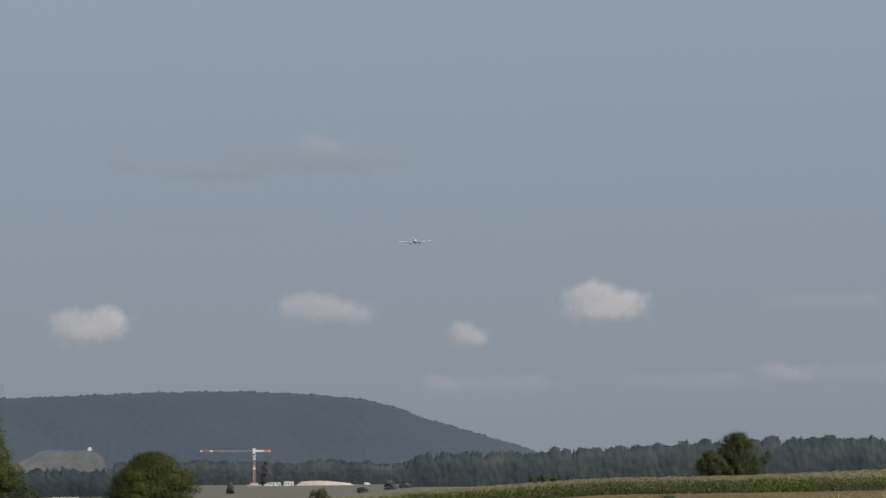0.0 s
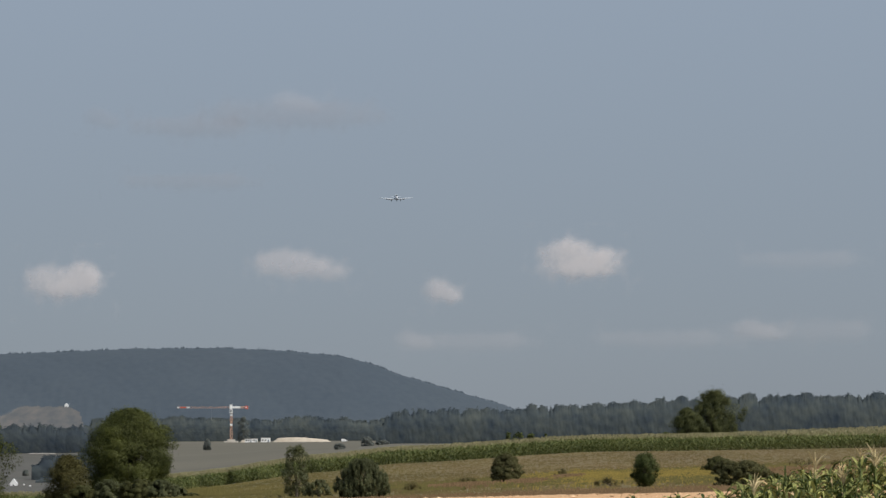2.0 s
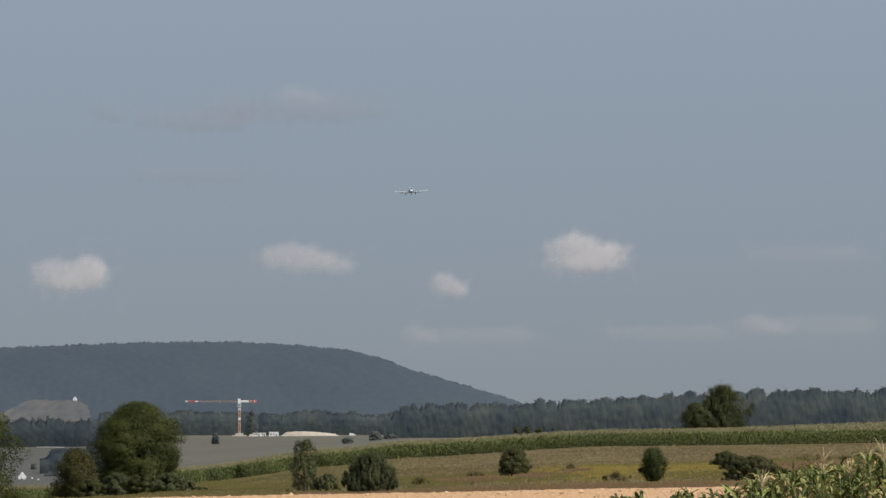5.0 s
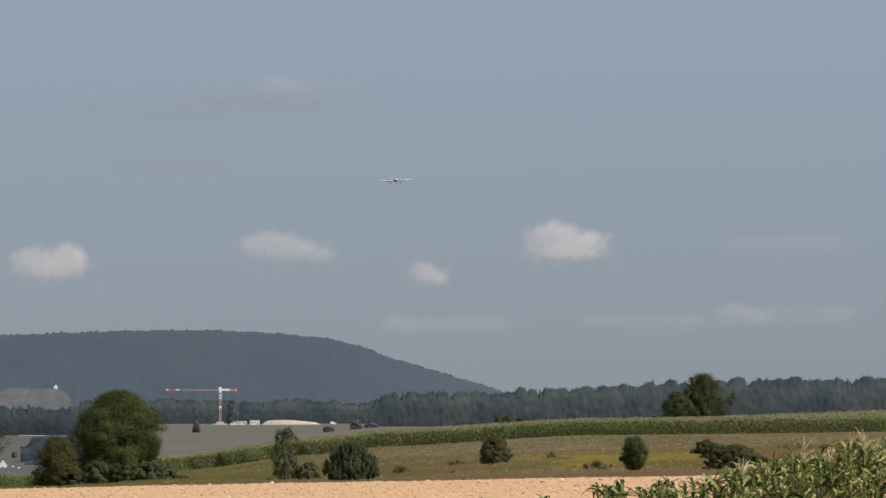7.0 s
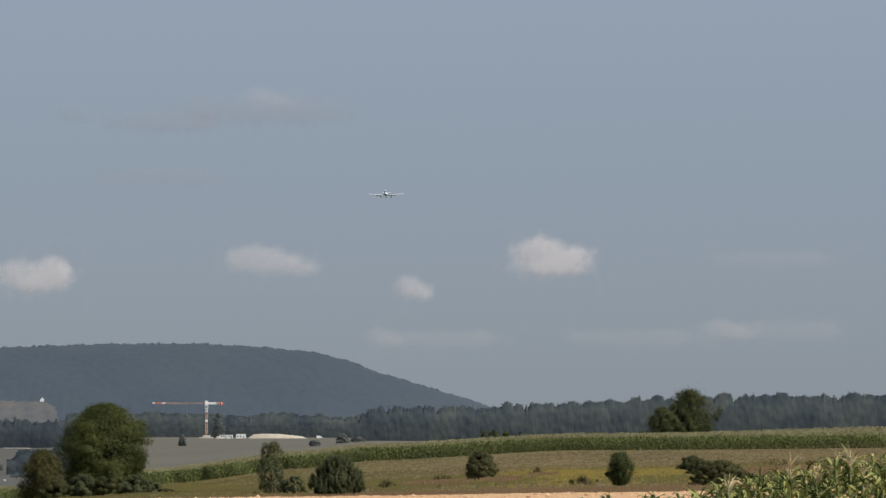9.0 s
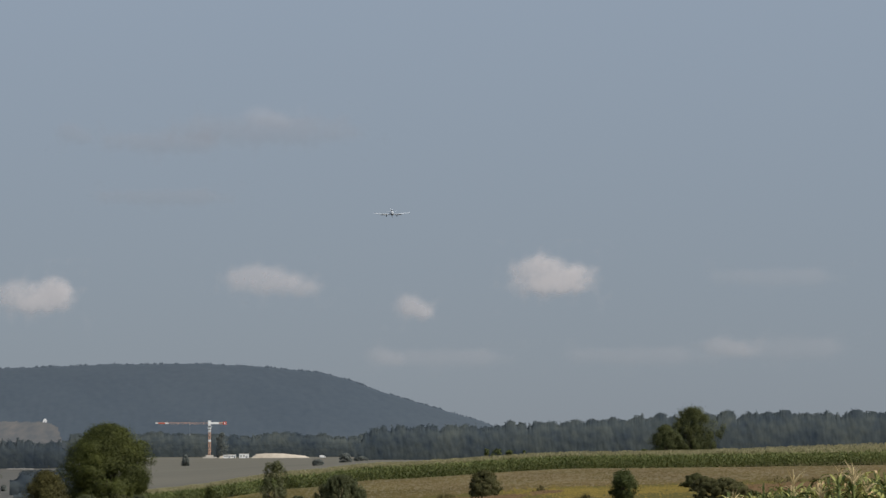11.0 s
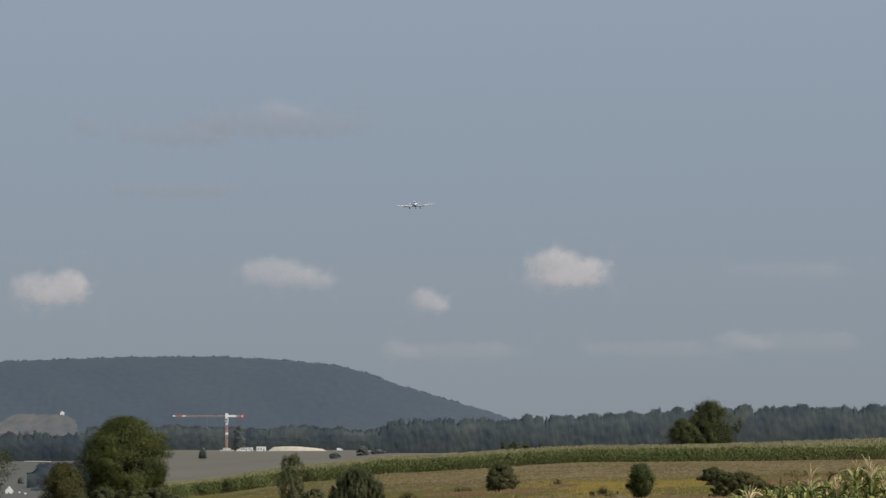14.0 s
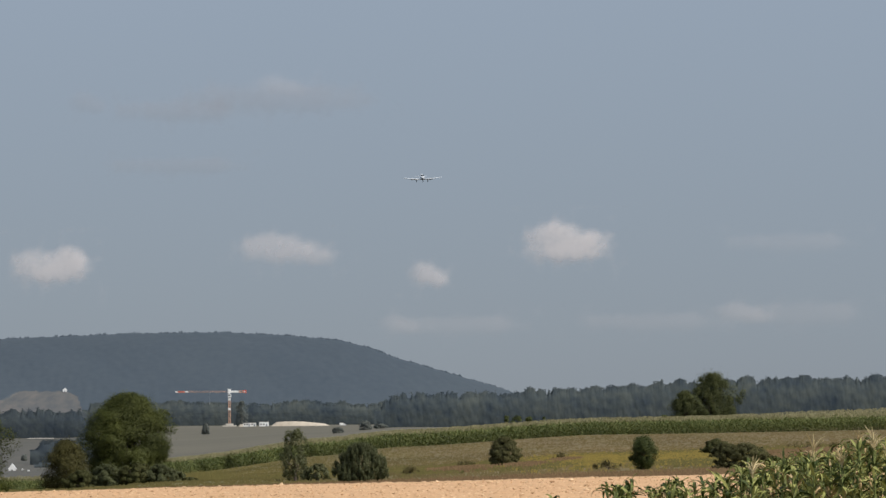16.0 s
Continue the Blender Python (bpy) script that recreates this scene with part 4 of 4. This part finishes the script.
    track = link_mesh("farm_track", verts, [(i, i + 1, i + 31, i + 30) for i in range(29)], (CONCRETE,))
    tagged(track, "pale gravel farm track along a wood", "track", kind="structure")
    d = 4160.0
    x = along(-671, d)
    house("chapel", "small white chapel at the top of a clearing", "chapel", Vector((x, d, float(hill_height(x, d)))), 3.6, 6, 2.2, 4.1, True)


# ---- aircraft ----
def airfoil(chord, thick, n=14):
    """Closed section: (along the chord, height), nose at 0."""
    xs = 0.5 - 0.5 * np.cos(np.linspace(0, math.pi, n))
    t = 5 * thick * (0.2969 * np.sqrt(xs) - 0.126 * xs - 0.3516 * xs ** 2 + 0.2843 * xs ** 3 - 0.1015 * xs ** 4)
    top, bottom = list(zip(xs, t)), list(zip(xs[1:-1][::-1], -t[1:-1][::-1] * 0.7))
    return [(x * chord, z * chord) for x, z in top + bottom]


def build_aircraft():
    """A low-winged tourer with a fixed nosewheel; its nose points to -y, the wings along x."""
    root = new("light_aircraft")
    tagged(root, "white low-wing single-engine light aircraft on approach, wheels down", "aircraft")

    def surface(name, stations, parent, label="", upright=False):
        bm = bmesh.new()
        rings = []
        for s, y, z, chord, thick in stations:
            rings.append([(b, y + a, s) if upright else (s, y + a, z + b) for a, b in airfoil(chord, thick)])
        return part(name, loft(bm, rings), AIR_WHITE, parent, label, True)
    bm = bmesh.new()
    rings = []
    for y, w, h, z in ((-2.35, 0.5, 0.5, 0.0), (-2.2, 0.86, 0.8, 0.0), (-1.6, 1.04, 0.98, 0.02), (-0.8, 1.14, 1.12, 0.06), (0.2, 1.18, 1.2, 0.08), (1.2, 1.1, 1.1, 0.1), (2.4, 0.74, 0.8, 0.18), (3.8, 0.42, 0.52, 0.26), (4.9, 0.14, 0.28, 0.32)):
        rings.append([(w / 2 * math.copysign(abs(math.cos(k)) ** 0.75, math.cos(k)), y, z + h / 2 * math.copysign(abs(math.sin(k)) ** 0.8, math.sin(k))) for k in np.arange(20) * math.pi / 10])
    body = part("fuselage", loft(bm, rings), AIR_WHITE, root, "white fuselage", True)
    bm = bmesh.new()
    loft(bm, [[(w * math.cos(k), y, 0.42 + h * max(-0.1, math.sin(k))) for k in np.arange(16) * math.pi / 8] for y, w, h in ((-0.95, 0.42, 0.1), (-0.45, 0.5, 0.5), (0.3, 0.52, 0.66), (1.1, 0.48, 0.58), (1.9, 0.3, 0.2))])
    part("canopy", bm, AIR_WHITE, root, "white cabin roof", True)
    bm = bmesh.new()
    loft(bm, [[(w * math.cos(k), y, 0.47 + h * math.sin(k)) for k in np.linspace(0.25, math.pi - 0.25, 9)] + [(w * math.cos(k), y, 0.45 + h * math.sin(k)) for k in np.linspace(math.pi - 0.25, 0.25, 9)] for y, w, h in ((-0.9, 0.42, 0.14), (-0.5, 0.49, 0.47))])
    part("windscreen", bm, GLASS, root, "dark windscreen")
    for s in (-1, 1):
        part("air_intake", box(bmesh.new(), (0.3, 0.06, 0.2), (s * 0.27, -2.34, 0.05), 0.03), DARK, root, "dark engine air intake")
    part("belly_scoop", box(bmesh.new(), (0.62, 1.1, 0.26), (0, -1.85, -0.4), 0.08), DARK, root, "dark scoop under the engine")
    for s in (-1, 1):
        surface("wing", [(s * 0.4, -0.75, -0.36, 1.75, 0.16), (s * 3.0, -0.7, -0.16, 1.68, 0.15), (s * 4.9, -0.5, 0.06, 1.3, 0.13), (s * 5.35, -0.3, 0.16, 0.9, 0.1)], root, "white tapered wing with slight dihedral")
        bm = bmesh.new()
        box(bm, (2.2, 0.42, 0.05), (s * 1.9, 0.98, -0.42), 0.02, Matrix.Rotation(radians(-22), 4, "X"))
        part("flap", bm, UNDERSIDE, root, "lowered flap")
        surface("tailplane", [(s * 0.05, 3.95, 0.36, 0.95, 0.1), (s * 1.75, 4.15, 0.38, 0.7, 0.09)], root, "white tailplane")
        leg = part("gear_leg", rod(bmesh.new(), (s * 1.35, -0.1, -0.42), (s * 1.5, -0.05, -0.8), 0.07, 0.05), UNDERSIDE, root, "main gear leg")
        bm = bmesh.new()
        rod(bm, (s * 1.5 - 0.08, -0.05, -0.87), (s * 1.5 + 0.08, -0.05, -0.87), 0.22, None, 16)
        part("tyre", bm, DARK, leg, "black tyre")
        bm = bmesh.new()
        loft(bm, [[(s * 1.5 + w * math.cos(k), y, -0.75 + h * math.sin(k)) for k in np.arange(12) * math.pi / 6] for y, w, h in ((-0.42, 0.03, 0.05), (-0.25, 0.13, 0.17), (0.1, 0.14, 0.18), (0.55, 0.03, 0.06))])
        part("wheel_fairing", bm, UNDERSIDE, leg, "grey wheel fairing", True)
    surface("fin", [(0.35, 3.5, 0, 1.25, 0.1), (0.95, 4.05, 0, 0.9, 0.1), (1.45, 4.4, 0, 0.62, 0.09)], root, "white fin", True)
    leg = part("gear_leg", rod(bmesh.new(), (0, -1.75, -0.4), (0, -1.85, -0.84), 0.06, 0.05), UNDERSIDE, root, "nose gear leg")
    bm = bmesh.new()
    rod(bm, (-0.07, -1.85, -0.9), (0.07, -1.85, -0.9), 0.2, None, 16)
    part("tyre", bm, DARK, leg, "black tyre")
    bm = bmesh.new()
    loft(bm, [[(r * math.cos(k), y, r * math.sin(k)) for k in np.arange(14) * math.pi / 7] for y, r in ((-2.78, 0.02), (-2.68, 0.09), (-2.5, 0.16), (-2.35, 0.19))])
    part("spinner", bm, AIR_WHITE, root, "white spinner", True)
    prop = new("propeller")
    prop.parent, prop.location = root, (0, -2.45, 0)
    tagged(prop, "dark two-bladed propeller")
    for s in (-1, 1):
        bm = bmesh.new()
        loft(bm, [[(s * r + 0, dy * c * math.cos(tw) - dz * 0.02, dy * c * math.sin(tw)) for dy, dz in ((-1, 0), (0, 1), (1, 0), (0, -1))] for r, c, tw in ((0.1, 0.05, 0.9), (0.4, 0.08, 0.6), (0.7, 0.07, 0.4), (0.92, 0.03, 0.3))])
        part("blade", bm, DARK, prop)
    return root, prop


# ---- clouds ----
def cloud_material(name, tone, cover, spread, lump_scale):
    m = bpy.data.materials.new(name)
    m.use_nodes = True
    nt = m.node_tree
    node, link = nt.nodes.new, nt.links.new
    b = nt.nodes["Principled BSDF"]
    b.inputs["Base Color"].default_value = (*tone, 1)
    b.inputs["Roughness"].default_value = 1.0
    b.inputs["Specular IOR Level"].default_value = 0.0
    where, sep = node("ShaderNodeTexCoord"), node("ShaderNodeSeparateXYZ")
    thick = node("ShaderNodeAttribute")
    thick.attribute_name = "thickness"
    fuzz = node("ShaderNodeTexNoise")
    fuzz.inputs["Scale"].default_value, fuzz.inputs["Detail"].default_value = lump_scale, 6
    link(where.outputs["Object"], fuzz.inputs["Vector"])
    add = node("ShaderNodeMath")
    add.operation = "MULTIPLY_ADD"
    add.inputs[1].default_value = spread
    link(fuzz.outputs["Fac"], add.inputs[0])
    link(thick.outputs["Fac"], add.inputs[2])
    rng_node = node("ShaderNodeMapRange")
    rng_node.interpolation_type = "SMOOTHSTEP"
    rng_node.inputs["From Min"].default_value, rng_node.inputs["From Max"].default_value = 0.02 + spread * 0.5, 1.0 + spread * 0.5
    rng_node.inputs["To Max"].default_value = cover
    link(add.outputs[0], rng_node.inputs["Value"])
    clear, mx = node("ShaderNodeBsdfTransparent"), node("ShaderNodeMixShader")
    link(rng_node.outputs[0], mx.inputs[0])
    link(clear.outputs[0], mx.inputs[1])
    link(b.outputs[0], mx.inputs[2])
    link(mx.outputs[0], nt.nodes["Material Output"].inputs["Surface"])
    return m


CLOUDS = []


def cloud(b, r, w, h, cover, tone, seed, lumps, label):
    """A billowing bank of vapour: a swelling sheet, thin towards its ragged rim."""
    d = 4900.0
    unit = d / FOCUS
    rng = np.random.default_rng(seed)
    W, H = w * unit * 1.5, h * unit * 1.7
    nx, nz = 56, 36
    U, V = np.meshgrid(np.linspace(-1, 1, nx), np.linspace(-1, 1, nz))
    thick = np.zeros_like(U)
    for cx, cz, rx, rz in lumps:
        q = ((U * 1.5 - cx) / rx) ** 2 + ((V * 1.7 - cz) / rz) ** 2
        thick += np.exp(-q * 1.05)
    thick = 1 - np.exp(-thick * 1.3)
    rim = np.clip((1 - np.abs(U)) * 4, 0, 1) * np.clip((1 - np.abs(V)) * 4, 0, 1)
    thick *= rim * rim * (3 - 2 * rim)
    x, z = U * W / 2, V * H / 2
    y = -thick * h * unit * 0.07
    k = np.arange(nx * nz).reshape(nz, nx)
    faces = np.stack([k[:-1, :-1], k[:-1, 1:], k[1:, 1:], k[1:, :-1]], -1).reshape(-1, 4)
    ob = link_mesh("cloud", np.stack([x, y, z], -1).reshape(-1, 3), faces, (cloud_material("cloud_vapour", tone, cover, 1.5 if cover < 0.3 else 1.1, 0.035 if cover < 0.3 else 0.06),), smooth=True)
    at = ob.data.attributes.new("thickness", "FLOAT", "POINT")
    at.data.foreach_set("value", thick.ravel().astype(np.float32))
    ob.location = (along(b, d), d, up(r, d))
    tagged(ob, label, "cloud", "clouds")
    CLOUDS.append(ob)


def build_clouds():
    heap = ((-0.57, 0.15, 0.42, 0.5), (0.1, 0.1, 0.4, 0.5), (0.5, 0.42, 0.3, 0.52), (0.65, 0.0, 0.3, 0.45), (-0.1, -0.35, 0.7, 0.4))
    twin = ((-0.45, 0.2, 0.42, 0.55), (-0.12, 0.5, 0.3, 0.48), (0.6, 0.0, 0.38, 0.52), (0.1, -0.1, 0.5, 0.55), (0, -0.5, 0.8, 0.35))
    slope = ((-0.5, 0.15, 0.4, 0.7), (-0.15, 0.28, 0.42, 0.7), (0.2, 0.0, 0.4, 0.6), (0.68, -0.35, 0.3, 0.5))
    small = ((-0.2, 0.25, 0.5, 0.6), (0.2, -0.1, 0.55, 0.6), (0.6, -0.45, 0.35, 0.4))
    veil = ((-0.6, 0, 0.5, 0.6), (0, 0.1, 0.6, 0.7), (0.6, -0.1, 0.5, 0.6))
    # The second tone puts the shade of unlit clouds into their colour.
    white, grey = (0.8, 0.715, 0.69), (0.4, 0.375, 0.385)
    cloud(-672, 268, 134, 82, 0.5, white, 1, heap, "small white cumulus cloud with a notched top")
    cloud(-259, 294, 176, 58, 0.34, white, 2, slope, "long soft white cumulus cloud")
    cloud(-11, 251, 80, 50, 0.38, white, 3, small, "small faint white cloud puff")
    cloud(236, 306, 150, 78, 0.53, white, 4, twin, "bright white cumulus cloud with two humps")
    cloud(-276, 588, 110, 44, 0.12, white, 15, small, "faint pale cap on a grey cloud streak")
    cloud(-62, 164, 90, 40, 0.11, white, 5, small, "thin pale cloud low over the horizon")
    cloud(48, 162, 210, 40, 0.09, white, 6, veil, "thin pale cloud low over the horizon")
    cloud(541, 182, 120, 42, 0.17, white, 7, small, "pale cloud low over the horizon")
    cloud(660, 180, 190, 50, 0.08, white, 8, veil, "thin pale cloud low over the horizon")
    cloud(390, 166, 230, 40, 0.08, white, 9, veil, "thin pale cloud low over the horizon")
    cloud(-272, 564, 300, 64, 0.2, grey, 10, veil, "thin grey cloud streak high in the sky")
    cloud(-445, 544, 200, 50, 0.2, grey, 11, veil, "thin grey cloud streak high in the sky")
    cloud(-615, 560, 80, 44, 0.15, grey, 12, small, "faint grey cloud wisp")
    cloud(-450, 446, 220, 36, 0.15, grey, 13, veil, "faint grey cloud wisp")
    cloud(636, 306, 200, 40, 0.08, white, 14, veil, "faint pale cloud wisp")


build_ground()
build_hill()
build_woods()
build_trees()
build_far_maize()
build_crane()
build_site()
build_clouds()
AIRCRAFT, PROPELLER = build_aircraft()
build_meadow_growth()
build_near_maize()
build_field()


# ---- what moves ----
def flight(t):
    """Place of the aircraft on its slow approach."""
    d = 1376 - 14.7 * t
    b = float(np.interp(t, (0, 0.5, 3.5, 7.5, 9, 12, 14.5, 15, 16), (-95, -93.5, -82.5, -69.5, -65.5, -55.8, -47.5, -42, -37.5)))
    r = float(np.interp(t, (0, 0.5, 3.5, 9, 12, 14.5, 15, 16), (416.5, 414.5, 418.5, 418.5, 418.2, 422, 423.5, 423)))
    bank = -2.0 + 1.2 * math.sin(t * 0.8)
    return pose(along(b, d), d, up(r, d), 4, bank, 5 + 1.5 * math.sin(t * 0.5))


def motions():
    walk(AIRCRAFT, [(t * 0.5, flight(t * 0.5)) for t in range(33)])
    walk(PROPELLER, [(t * 0.1, pose(0, -2.45, 0, 0, 76.0 * t, 0)) for t in range(161)])
    for ob in CLOUDS:
        x, y, z = ob.location
        walk(ob, [(t, pose(x - 0.95 * (t - 1.5), y, z)) for t in (0, 4, 8, 12, 16)])


motions()
